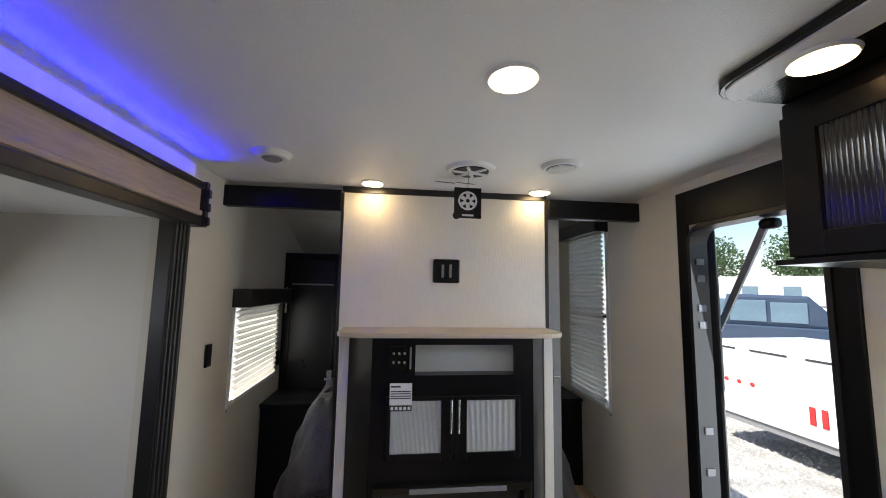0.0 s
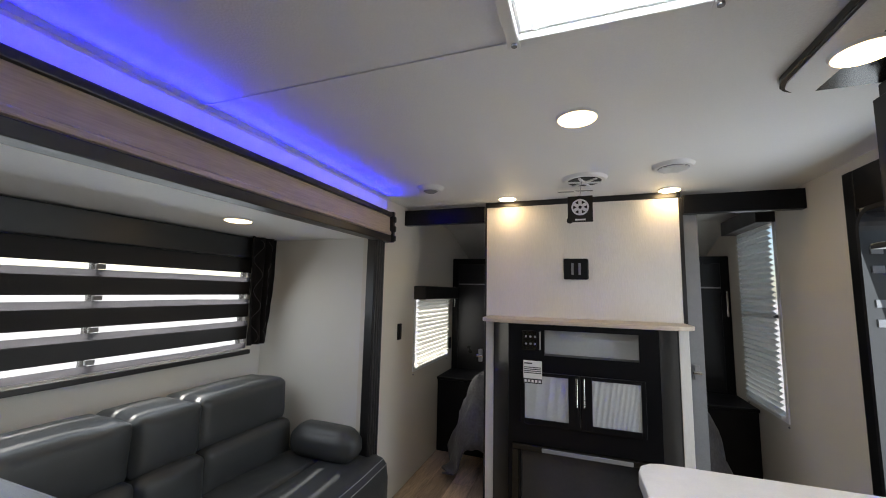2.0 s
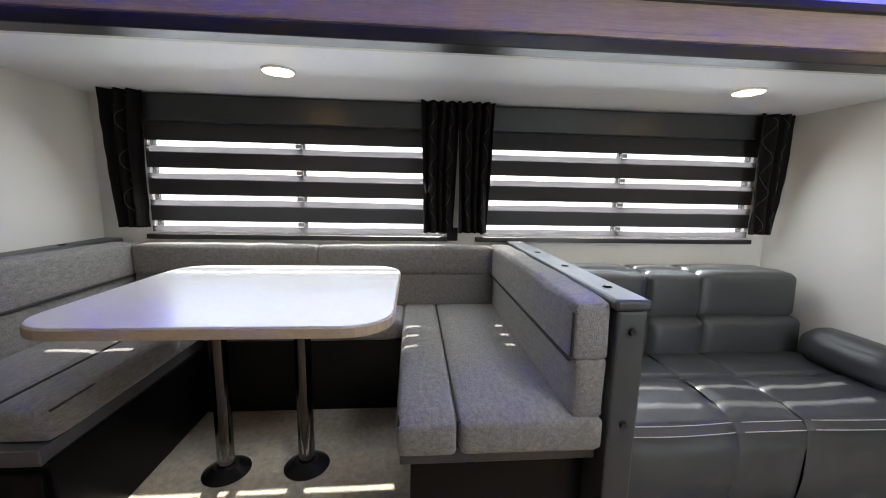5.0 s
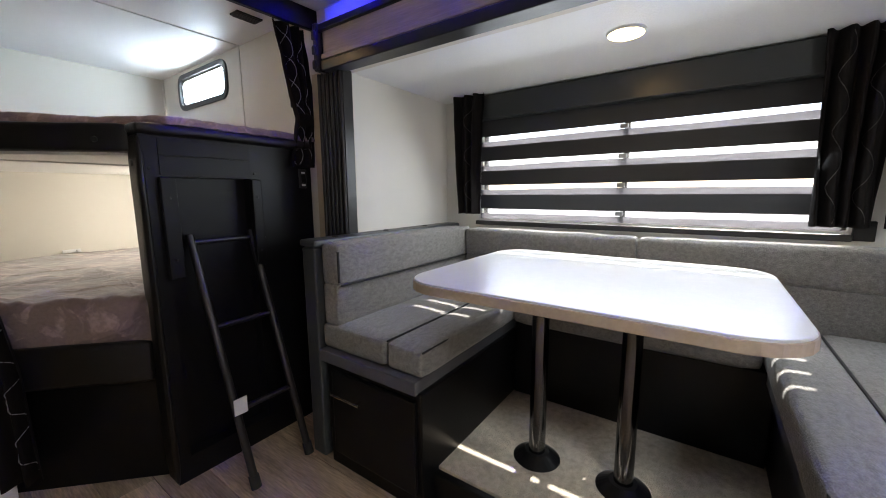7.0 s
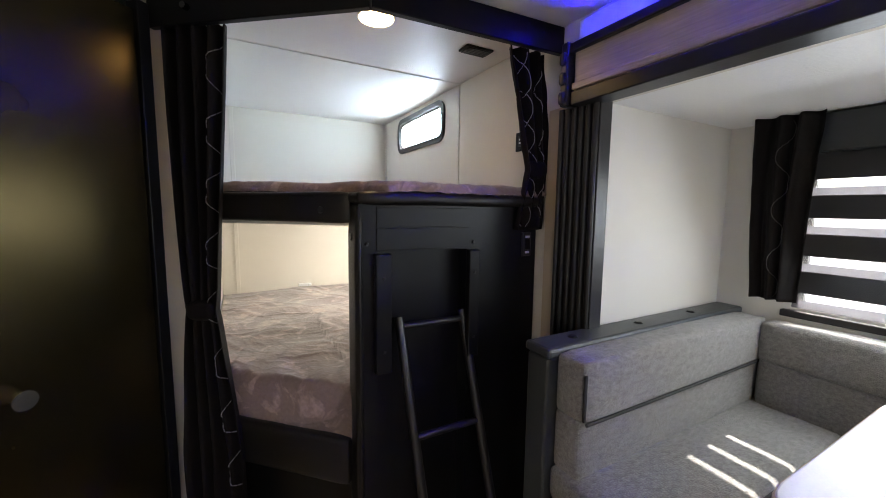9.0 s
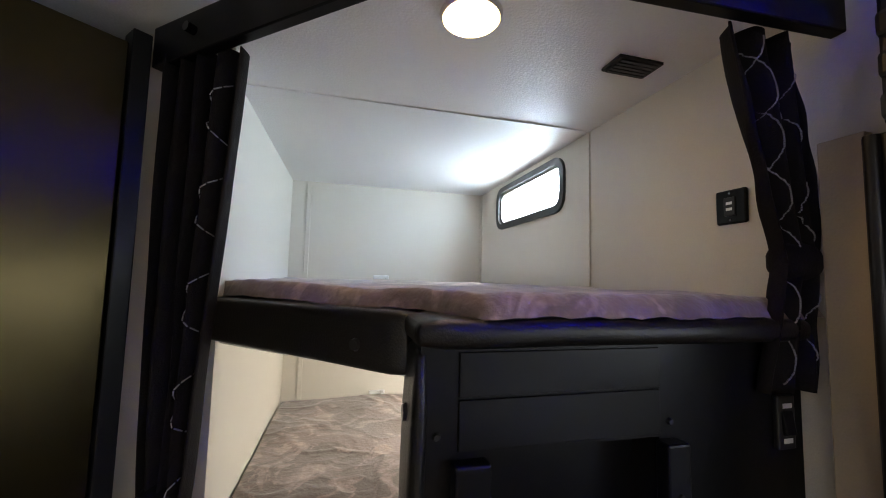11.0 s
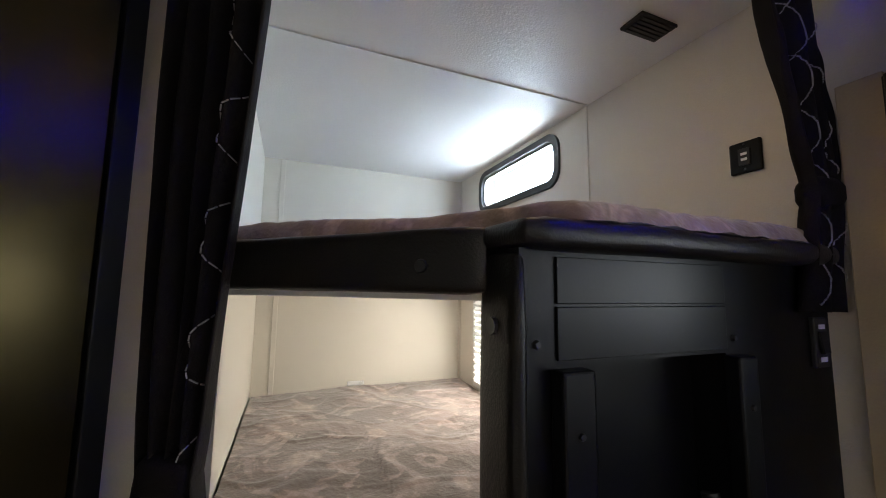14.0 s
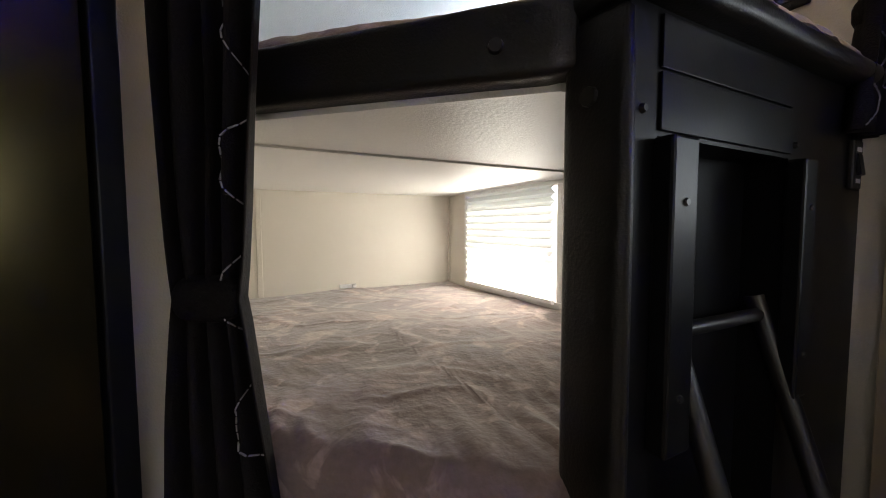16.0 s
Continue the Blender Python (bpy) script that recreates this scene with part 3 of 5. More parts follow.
# ---- dinette ----
def bench(y_in, y_back, side, label, drawer):
    """One end of the dinette: a boxed seat with a backrest panel; side is +1 where the back faces -y."""
    d = thing("dinette_bench", (-0.85, (y_in + y_back) / 2, SF), label, "bench", "dinette benches")
    lo, hi = min(y_in, y_back), max(y_in, y_back)
    part("base", box(-1.43, -0.36, lo + 0.04, hi, 0.0, 0.46, 0.006), BLACK, d)
    part("seat_board", box(-1.43, -0.30 if side > 0 else -0.345, lo + 0.01, hi - (0.0 if side > 0 else 0.015), 0.455, 0.505, 0.004), GREYWOOD, d, "grey wood seat edge")
    mid = y_in + side * 0.172
    fx0 = -0.255 if side > 0 else -0.37
    part("seat_cushion", soft_box((-1.42, min(y_in, mid), 0.505), (fx0, max(y_in, mid), 0.612), 0.024, 9, 0.004, 0.003), FABRIC, d, "grey woven seat cushion", True)
    part("seat_cushion", soft_box((-1.42, min(mid, y_back), 0.505), (fx0, max(mid, y_back), 0.612), 0.024, 9, 0.004, 0.003), FABRIC, d, "grey woven seat cushion", True)
    c0, c1 = (y_back - 0.095, y_back) if side > 0 else (y_back, y_back + 0.095)
    fx = -0.27 if side > 0 else -0.385
    for z0, z1, t in ((0.60, 0.782, 0.0), (0.772, 0.945, 0.012)):
        a, b = (c0 - t, c1) if side > 0 else (c0, c1 + t)
        part("back_cushion", soft_box((-1.40, a, z0), (fx, b, z1), 0.018, 12, 0.006, 0.004, z0), FABRIC, d, "grey woven back cushion", True)
    fy = (c0 - 0.013) if side > 0 else (c1 + 0.013)
    part("piping", rod((-1.38, fy, 0.776), (fx - 0.01, fy, 0.776), 0.005, seg=8), BAND, d, "dark welt", True)
    part("piping", rod((fx + 0.001, fy, 0.79), (fx + 0.001, fy, 0.915), 0.005, seg=8), BAND, d, "dark welt", True)
    part("piping", rod((-1.38, mid, 0.607), (fx0 - 0.012, mid, 0.607), 0.004, seg=8), BAND, d, "dark welt", True)
    ye = y_in + side * 0.008
    part("piping", rod((-1.38, ye, 0.600), (fx0 - 0.012, ye, 0.600), 0.004, seg=8), BAND, d, "dark welt", True)
    p0, p1 = (y_back + 0.002, y_back + 0.085) if side > 0 else (y_back - 0.085, y_back - 0.002)
    fx2 = -0.245 if side > 0 else -0.355
    part("end_panel", box(-1.43, fx2, p0, p1, 0.0, 0.925, 0.008), VINYL, d, "black vinyl end panel")
    q0, q1 = (p0 - 0.012, p1 + 0.008) if side > 0 else (p0 - 0.008, p1 + 0.012)
    part("top_cap", box(-1.43, fx2 + 0.006, q0, q1, 0.927, 0.957, 0.010), VINYL, d, "padded black vinyl cap")
    for k in range(3):
        x = fx2 - 0.14 - 0.32 * k
        part("cap_button", rod((x, (q0 + q1) / 2, 0.955), (x, (q0 + q1) / 2, 0.962), 0.018, 0.010, 14), BLACK, d)
    if side > 0:
        for z in (0.60, 0.87):
            part("bolt", rod((fx2 - 0.002, (p0 + p1) / 2, z), (fx2 + 0.009, (p0 + p1) / 2, z), 0.012, 0.009, 12), TRIM, d)
    if drawer:
        part("drawer_front", box(-0.36, -0.345, lo + 0.08, hi - 0.02, 0.07, 0.43, 0.004), BLACK, d)
        h = part("drawer_handle", rod((-0.318, y_in - 0.43, 0.345), (-0.318, y_in - 0.27, 0.345), 0.005), CHROME, d, "nickel bar handle", True)
        for y in (y_in - 0.41, y_in - 0.29):
            part("handle_post", rod((-0.346, y, 0.345), (-0.318, y, 0.345), 0.004, seg=8), CHROME, d)
    return d


bench(-0.385, 0.20, 1, "grey fabric dinette bench with black vinyl end panel beside the sofa", False)
bench(-1.345, -1.88, -1, "grey fabric dinette bench with black drawer base beside the bunks", True)
wb = thing("window_bench", (-1.25, -0.8, SF), "grey fabric bench under the dinette window", "bench", "dinette benches")
part("base", box(-1.43, -1.12, -1.34, -0.35, SF, 0.50, 0.005), BLACK, wb)
part("seat_cushion", soft_box((-1.42, -1.34, 0.505), (-1.08, -0.395, 0.612), 0.028, 9, 0.006, 0.003), FABRIC, wb, "grey woven seat cushion", True)
for a, b in ((-1.77, -0.855), (-0.845, 0.10)):
    for z0, z1, t in ((0.60, 0.792, 0), (0.780, 0.935, 0.01)):
        part("back_cushion", soft_box((-1.43, a, z0), (-1.335 + t, b, z1), 0.018, 12, 0.006, 0.004, a), FABRIC, wb, "grey woven back cushion", True)

tb = thing("dinette_table", (-0.73, -0.91, SF), "white laminate dinette table with tan edge on two chrome pedestals", "table")
part("tabletop", prism(round_rect(-1.12, -0.30, -1.385, -0.400, 0.13), 0.846, 0.872, 0.003), TABLE, tb)
part("edge_band", prism(round_rect(-1.124, -0.296, -1.389, -0.396, 0.134), 0.838, 0.866, 0.002), EDGE, tb, "tan edge band")
for x, y in ((-0.716, -1.063), (-0.73, -0.76)):
    lg = part("pedestal", rod((x, y, SF + 0.02), (x, y, 0.842), 0.031, seg=28), STEEL, tb, "chrome pedestal tube", True)
    part("floor_flange", rod((x, y, SF + 0.001), (x, y, SF + 0.03), 0.088, 0.045, 28), BLACK, lg, "black round floor flange")
    part("top_flange", rod((x, y, 0.815), (x, y, 0.840), 0.045, 0.085, 28), BLACK, lg)


# ---- bunks ----
bunk = thing("bunk_bed", (-0.1, -3.2, 0), "black padded bunk bed unit with upper and lower berths", "bunk bed")
A, B = Vector((0.085, -2.29, 0)), Vector((0.50, -2.70, 0))
DG = (B - A).normalized()
DN = Vector((-DG.y, DG.x, 0))


def diagonal(s0, s1, d0, d1, z0, z1, bevel=0.0, soft=False):
    ang = math.degrees(math.atan2(DG.y, DG.x))
    m = Matrix.Translation(A) @ pose(0, 0, 0, 0, 0, ang)
    bm = soft_box((s0, d0, z0), (s1, d1, z1), bevel, 8, 0.0, 0.002) if soft else box(s0, s1, d0, d1, z0, z1, bevel)
    return turn_mesh(bm, m)


L = (B - A).length
part("upper_rail", diagonal(0.0, L, -0.05, 0.01, 1.295, 1.392, 0.014, True), BUNK_VINYL, bunk, "padded black vinyl rail", True)
part("rail_button", rod((0.162, -2.357, 1.335), (0.168, -2.35, 1.335), 0.012, 0.009, 14), TRIM, bunk)
part("lower_front", diagonal(-0.02, L + 0.0, -0.06, -0.03, 0.0, 0.55, 0.004), BLACK, bunk)
part("lower_rail", diagonal(0.0, L, -0.035, 0.040, 0.44, 0.602, 0.016, True), BUNK_VINYL, bunk, "padded black vinyl lower rail", True)
part("upper_deck", prism([(LX + 0.005, BACK), (0.498, BACK), (0.498, -2.73), (0.075, -2.33), (LX + 0.005, -2.31)], 1.285, 1.31), CEIL, bunk, "white underside of the upper berth")
part("deck_seam", box(LX + 0.01, 0.49, -2.885, -2.865, 1.279, 1.286), CEIL, bunk)
part("lower_deck", prism([(LX + 0.005, BACK), (0.498, BACK), (0.498, -2.75), (0.075, -2.36), (LX + 0.005, -2.31)], 0.50, 0.548), BLACK, bunk)
# padded partition with a recess behind the ladder
PX0, PX1, PY0, PY1 = -0.605, 0.082, -2.31, -2.222
for a in ((PX0, -0.30, PY0, PY1, 0, 1.355), (0.03, PX1, PY0, PY1, 0, 1.355), (-0.30, 0.03, PY0, PY1, 1.208, 1.355), (-0.30, 0.03, PY0, PY0 + 0.03, 0.10, 1.208), (-0.30, 0.03, PY0, PY1, 0, 0.10)):
    part("partition_panel", box(*a), BLACK, bunk)
part("corner_pad", soft_box((PX1 - 0.012, PY0 - 0.006, 0.005), (PX1 + 0.010, PY1 + 0.010, 1.35), 0.016, 8, 0.004, 0.004), BUNK_VINYL, bunk, "padded black vinyl corner", True)
part("pad_button", rod((PX1 + 0.006, -2.265, 1.255), (PX1 + 0.016, -2.265, 1.255), 0.014, 0.011, 14), TRIM, bunk)
part("top_cap", soft_box((PX0, PY0 - 0.02, 1.352), (PX1 + 0.012, PY1 + 0.035, 1.392), 0.018, 9, 0.0, 0.003), BUNK_VINYL, bunk, "padded black vinyl cap", True)
part("panel_board", box(-0.30, 0.028, PY1, PY1 + 0.004, 1.285, 1.345, 0.001), BLACK, bunk)
part("panel_board", box(-0.30, 0.028, PY1, PY1 + 0.004, 1.214, 1.281, 0.001), BLACK, bunk)
for x0, x1 in ((-0.012, 0.038), (-0.335, -0.292)):
    b = part("ladder_bracket", box(x0, x1, PY1, PY1 + 0.026, 0.83, 1.205, 0.004), BLACK, bunk)
    for z in (0.90, 1.13):
        part("screw", rod(((x0 + x1) / 2, PY1 + 0.024, z), ((x0 + x1) / 2, PY1 + 0.029, z), 0.006, 0.004, 10), TRIM, b)
for x, z in ((0.058, 1.235), (-0.32, 1.23), (-0.325, 1.09), (-0.345, 0.95)):
    part("screw", rod((x, PY1, z), (x, PY1 + 0.005, z), 0.006, 0.004, 10), TRIM, bunk)


def mattress(z0, z1, name, label):
    out = bmesh.new()
    lo = [(LX + 0.008, BACK + 0.004), (0.492, BACK + 0.004), (0.492, -2.735), (0.06, -2.325), (LX + 0.008, -2.215 if z0 > 1 else -2.32)]
    nx, ny = 130, 190
    def top(x, y):
        q = Vector((x, y, z0))
        swirl = q + 0.12 * Vector((noise.noise(q * 4), noise.noise(q * 4 + Vector((9, 0, 0))), 0))
        ridge = max(0.0, 1 - abs(noise.noise(swirl * 4.5)) * 9)
        fine = max(0.0, 1 - abs(noise.noise(swirl * 11 + Vector((3, 3, 0)))) * 6)
        rim = math.exp(-max(0.0, front(x) - y) / 0.13)
        pleat = abs(noise.noise(Vector((x * 22 - y * 6, y * 5, z0 + 4))))
        k = 1.0 if z0 < 1 else 0.25
        return z1 + 0.010 * noise.noise(q * 5) + k * (0.004 * ridge + 0.002 * fine + 0.030 * rim * pleat)
    def front(x):
        if x > 0.06:
            return -2.325 - (x - 0.06) * (0.41 / 0.432) + (0.085 if z0 < 1 else 0)
        return lo[4][1] + (x - LX) / (0.06 - LX) * (-2.325 - lo[4][1]) if z0 < 1 else -2.20 - max(0, x + 0.0) * 2.0
    rows = []
    for i in range(nx + 1):
        x = LX + 0.008 + (1.119) * i / nx
        yf = front(x)
        row = []
        for j in range(ny + 1):
            f = j / ny
            y = BACK + 0.004 + (yf - BACK) * f
            z = top(x, y)
            e = max(0, (f - 0.972) / 0.028)
            z -= 0.035 * e ** 3
            row.append(out.verts.new((x, y + 0.006 * noise.noise(Vector((x * 14, z0, 0))) * e, z)))
        row.append(out.verts.new((x, yf - 0.015 + 0.012 * noise.noise(Vector((x * 9, 3, z0))), z0 + (0.004 if z0 > 1 else 0.045))))
        rows.append(row)
    for a, b in zip(rows, rows[1:]):
        for j in range(len(a) - 1):
            out.faces.new((a[j], a[j + 1], b[j + 1], b[j]))
    t = thing(name, (-0.1, -3.2, z0), label, "bedding")
    part("bedspread", out, PLUSH, t, smooth=True)
    part("mattress_core", prism([(LX + 0.02, BACK + 0.01), (0.48, BACK + 0.01), (0.48, -2.78), (0.05, -2.37), (LX + 0.02, -2.34)], z0 + 0.002, z1 - 0.025), COMFORT, t)
    return t


mattress(1.392, 1.425, "upper_mattress", "taupe plush bedspread on the upper bunk mattress")
mattress(0.548, 0.765, "lower_mattress", "taupe plush bedspread on the lower bunk mattress")

lad = thing("bunk_ladder", (-0.15, -2.0, 0), "black metal ladder leaning on the bunk", "ladder")
for a, b in (((-0.06, -2.262, 0.985), (-0.081, -1.948, 0.012)), ((-0.30, -2.258, 0.985), (-0.32, -1.949, 0.012))):
    rl = part("side_rail", rod(a, b, 0.015, seg=12), TRIM, lad, smooth=True)
    e = Vector(b)
    w2 = (Vector(b) - Vector(a)).normalized()
    part("rubber_foot", rod(e - w2 * 0.05, e, 0.019, seg=12), TYRE, rl)
for f in (0.03, 0.37, 0.70):
    p, q = Vector((-0.06, -2.262, 0.985)).lerp(Vector((-0.081, -1.948, 0.012)), f), Vector((-0.30, -2.258, 0.985)).lerp(Vector((-0.32, -1.949, 0.012)), f)
    part("rung", rod(p, q, 0.011, seg=12), TRIM, lad, smooth=True)
part("tag", box(-0.105, -0.055, -2.016, -2.012, 0.30, 0.365), PAPER, lad, "white paper tag")

us = thing("usb_socket", (LX, -2.35, 1.62), "square black USB socket plate on the bunk wall", "socket")
part("plate", box(LX, LX + 0.010, -2.385, -2.318, 1.58, 1.656, 0.004), BLACK, us)
part("port_block", box(LX + 0.010, LX + 0.013, -2.364, -2.339, 1.598, 1.638, 0.001), TRIM, us)
for z in (1.612, 1.625):
    part("port", box(LX + 0.013, LX + 0.0138, -2.358, -2.345, z - 0.003, z + 0.003), PAPER, us, "pale port mouth")
for z in (1.588, 1.648):
    part("screw", rod((LX + 0.009, -2.3515, z), (LX + 0.0115, -2.3515, z), 0.003, seg=8), STEEL, us)
sw = thing("light_switch", (-0.555, PY1, 1.17), "black switch plate on the bunk partition", "switch")
part("plate", box(-0.575, -0.535, PY1, PY1 + 0.010, 1.17, 1.26, 0.003), TRIM, sw)
part("rocker", turn_mesh(box(-0.012, 0.012, -0.003, 0.004, -0.020, 0.020, 0.002), Matrix.Translation((-0.555, PY1 + 0.011, 1.215)) @ pose(0, 0, 0, 8, 0, 0)), BLACK, sw)
for z in (1.185, 1.243):
    part("mark", box(-0.566, -0.546, PY1 + 0.010, PY1 + 0.0108, z - 0.004, z + 0.004), PAPER, sw, "small white mark")
vt = thing("ceiling_vent", (-0.475, -2.465, CEILING), "small dark rectangular ceiling vent", "vent")
part("vent_frame", turn_mesh(box(-0.062, 0.062, -0.034, 0.034, -0.008, 0, 0.002), Matrix.Translation((-0.475, -2.465, CEILING))), TRIM, vt)
for k in range(5):
    part("vent_slat", turn_mesh(box(-0.052, 0.052, -0.004, 0.004, -0.012, -0.007), Matrix.Translation((-0.475, -2.489 + 0.012 * k, CEILING))), TRIM, vt)


def rounded_window(y0, y1, z0, z1, name):
    w = thing(name, (LX, (y0 + y1) / 2, z0), "small rounded bunk window with black rubber frame", "window", kind="structure")
    o, i = round_rect(y0 - 0.025, y1 + 0.025, z0 - 0.025, z1 + 0.025, 0.07), round_rect(y0 + 0.004, y1 - 0.004, z0 + 0.004, z1 - 0.004, 0.05)
    part("window_frame", ring(o, i, LX - 0.03, LX + 0.012), TRIM, w)
    o2, i2 = round_rect(y0 - 0.002, y1 + 0.002, z0 - 0.002, z1 + 0.002, 0.052), round_rect(y0 + 0.014, y1 - 0.014, z0 + 0.014, z1 - 0.014, 0.042)
    part("inner_frame", ring(o2, i2, LX - 0.04, LX - 0.005), CHROME, w, "silver inner frame")
    p = part("pane", box(LX - 0.034, LX - 0.031, y0 - 0.01, y1 + 0.01, z0 - 0.01, z1 + 0.01), GLASS, w)
    p.visible_shadow = False


rounded_window(-3.66, -3.03, 1.745, 1.925, "window_3")


def pleated_window(x, s, y0, y1, z0, z1, name, valance, gap=0.0):
    """A window with a pleated shade; s is the way into the room."""
    w = thing(name, (x, (y0 + y1) / 2, z0), "side window in a pale frame", "window", kind="structure")
    for a, b, c, d in ((y0 - 0.03, y1 + 0.03, z0 - 0.03, z0), (y0 - 0.03, y1 + 0.03, z1, z1 + 0.03), (y0 - 0.03, y0, z0, z1), (y1, y1 + 0.03, z0, z1)):
        part("window_frame", box(x, x + s * 0.008, a, b, c, d, 0.002), CEIL, w)
    if z1 - z0 > 1:
        part("mullion", box(x - s * 0.03, x - s * 0.012, y0, y1, (z0 + z1) / 2 - 0.012, (z0 + z1) / 2 + 0.012), TRIM, w)
    p = part("pane", box(x - s * 0.034, x - s * 0.031, y0, y1, z0, z1), GLASS, w)
    p.visible_shadow = False
    sh = thing("pleated_shade", (x, (y0 + y1) / 2, z0), "white pleated paper shade, drawn down", "blind", "pleated shades")
    bm = bmesh.new()
    n = int((z1 - z0) / 0.033)
    rows = []
    for k in range(2 * n + 1):
        z = z1 - (z1 - z0) * k / (2 * n)
        d = 0.006 + (0.024 if k % 2 else 0.0)
        rows.append([bm.verts.new((x + s * (d + 0.003 * noise.noise(Vector((k * 0.7, q, 0)))), y0 + 0.012 + (y1 - y0 - 0.024) * q / 8, z)) for q in range(9)])
    for a, b in zip(rows, rows[1:]):
        for q in range(8):
            bm.faces.new((a[q], a[q + 1], b[q + 1], b[q]))
    part("pleats", bm, PLEAT, sh)
    part("bottom_rail", box(x + s * 0.002, x + s * 0.026, y0 + 0.01, y1 - 0.01, z0 - 0.012, z0 + 0.006, 0.002), PLASTIC, sh)
    if valance:
        v = part("valance_box", box(x, x + s * 0.10, y0 - 0.04, y1 + 0.05, z1 - 0.005, z1 + 0.10, 0.006), TRIM, sh, "dark padded valance box")
    for y in (y0 - 0.015, y1 + 0.015):
        part("screw", rod((x, y, z0 - 0.05), (x + s * 0.006, y, z0 - 0.05), 0.006, seg=8), GREY, sh)


pleated_window(LX, 1, -3.73, -3.05, 0.80, 1.27, "window_4", False)
pleated_window(LX, 1, 2.50, 3.24, 0.79, 1.31, "window_5", True)
pleated_window(RX, -1, 2.64, 3.16, 0.68, 1.84, "window_6", True)

# thin wall battens and clips over the mattresses
for nm, bx in (("batten_a", box(0.395, 0.42, BACK, BACK + 0.006, 0.76, CEILING, 0.002)), ("batten_b", box(LX, LX + 0.006, -2.875, -2.85, 1.43, CEILING, 0.002)), ("batten_c", box(LX, LX + 0.008, BACK, BACK + 0.018, 0.76, CEILING, 0.002))):
    tagged(link("trim_" + nm, bx, WALL), "cream wall batten over a panel joint", "trim", kind="structure")
for z in (0.775, 1.432):
    cl = thing("wall_clip", (-0.02, BACK, z), "small white plastic clip on the rear wall", "clip")
    part("clip_base", box(-0.06, 0.03, BACK, BACK + 0.012, z, z + 0.022, 0.004), PLASTIC, cl)
    part("clip_knob", rod((-0.045, BACK + 0.012, z + 0.012), (-0.045, BACK + 0.03, z + 0.012), 0.010, 0.008, 12), PLASTIC, cl)

# header track and curtains before the bunks
hd = thing("bunk_header", (0.05, -2.2, 1.9), "black curtain header over the bunks", "trim", kind="structure")
C1, C2, C3 = Vector((-0.632, -2.155, 0)), Vector((0.05, -2.19, 0)), Vector((0.605, -2.645, 0))
for p, q in ((C1, C2), (C2, C3)):
    w3 = q - p
    bm = turn_mesh(box(0, w3.length, -0.012, 0.012, 1.885, 1.975, 0.003), Matrix.Translation(p) @ pose(0, 0, 0, 0, 0, math.degrees(math.atan2(w3.y, w3.x))))
    part("header_board", bm, BLACK, hd)
part("screw", rod((0.50, -2.545, 1.93), (0.512, -2.53, 1.93), 0.010, seg=10), STEEL, hd)
curtain(((0.575, -2.625), (0.405, -2.525)), 0.10, 1.90, "long black bunk curtain with silver waves, tied back", tie=1.0, pinch=0.50, folds=4, depth=0.026, wave=((0.84, 0, 1),), bow=-0.018, reach=0.9)
curtain(((-0.435, -2.215), (-0.60, -2.205)), 1.27, 1.90, "black bunk curtain with silver waves, tied back", tie=1.49, pinch=0.55, folds=3, depth=0.022, wave=((0.3, 0, 1), (0.3, math.pi, 1), (0.75, 1, 1)), bow=0.062, reach=0.42)
tagged(link("tan_wall_strip", box(LX, LX + 0.02, -2.186, -2.122, 0.0, 1.70, 0.002), TAN), "tan wall strip beside the bunk partition", "trim", kind="structure")

# glossy bath door on a diagonal
D0, D1 = Vector((0.614, -2.618, 0)), Vector((1.24, -2.05, 0))
dw = D1 - D0
DM = Matrix.Translation(D0) @ pose(0, 0, 0, 0, 0, math.degrees(math.atan2(dw.y, dw.x)))
dr = thing("door_bath", (0.95, -2.45, 0), "glossy black bathroom door with a silver knob, closed", "door", kind="structure")
part("door_leaf", turn_mesh(box(0.03, dw.length, -0.03, 0.0, 0.01, 1.915, 0.003), DM), BATH_DOOR, dr)
part("door_frame", turn_mesh(box(-0.006, 0.028, -0.04, 0.010, 0.0, 1.945, 0.003), DM), BLACK, dr)
part("knob", turn_mesh(rod((0.36, 0.0, 0.88), (0.36, 0.045, 0.88), 0.012, 0.024, 16), DM), CHROME, dr, "silver knob", True)
tagged(link("wall_bath", box(1.23, 1.28, -2.10, -2.045, 0, CEILING), WALL), "cream wall beside the bathroom door", "wall", kind="structure")
tagged(link("wall_bath_side", box(1.28, RX, -2.10, -2.05, 0, CEILING), WALL), "cream wall closing the bathroom", "wall", kind="structure")
tagged(link("wall_bath_corner", turn_mesh(box(0.0, 0.20, -0.02, 0.02, 0, CEILING), Matrix.Translation((0.46, -2.69, 0)) @ pose(0, 0, 0, 0, 0, 0)), WALL), "narrow cream wall between bunks and bathroom door", "wall", kind="structure")
tagged(link("floor_duct", box(0.46, 0.53, -2.665, -2.62, 0.0, 0.12, 0.004), PLASTIC), "white plastic cover at the foot of the bunk", "cover")

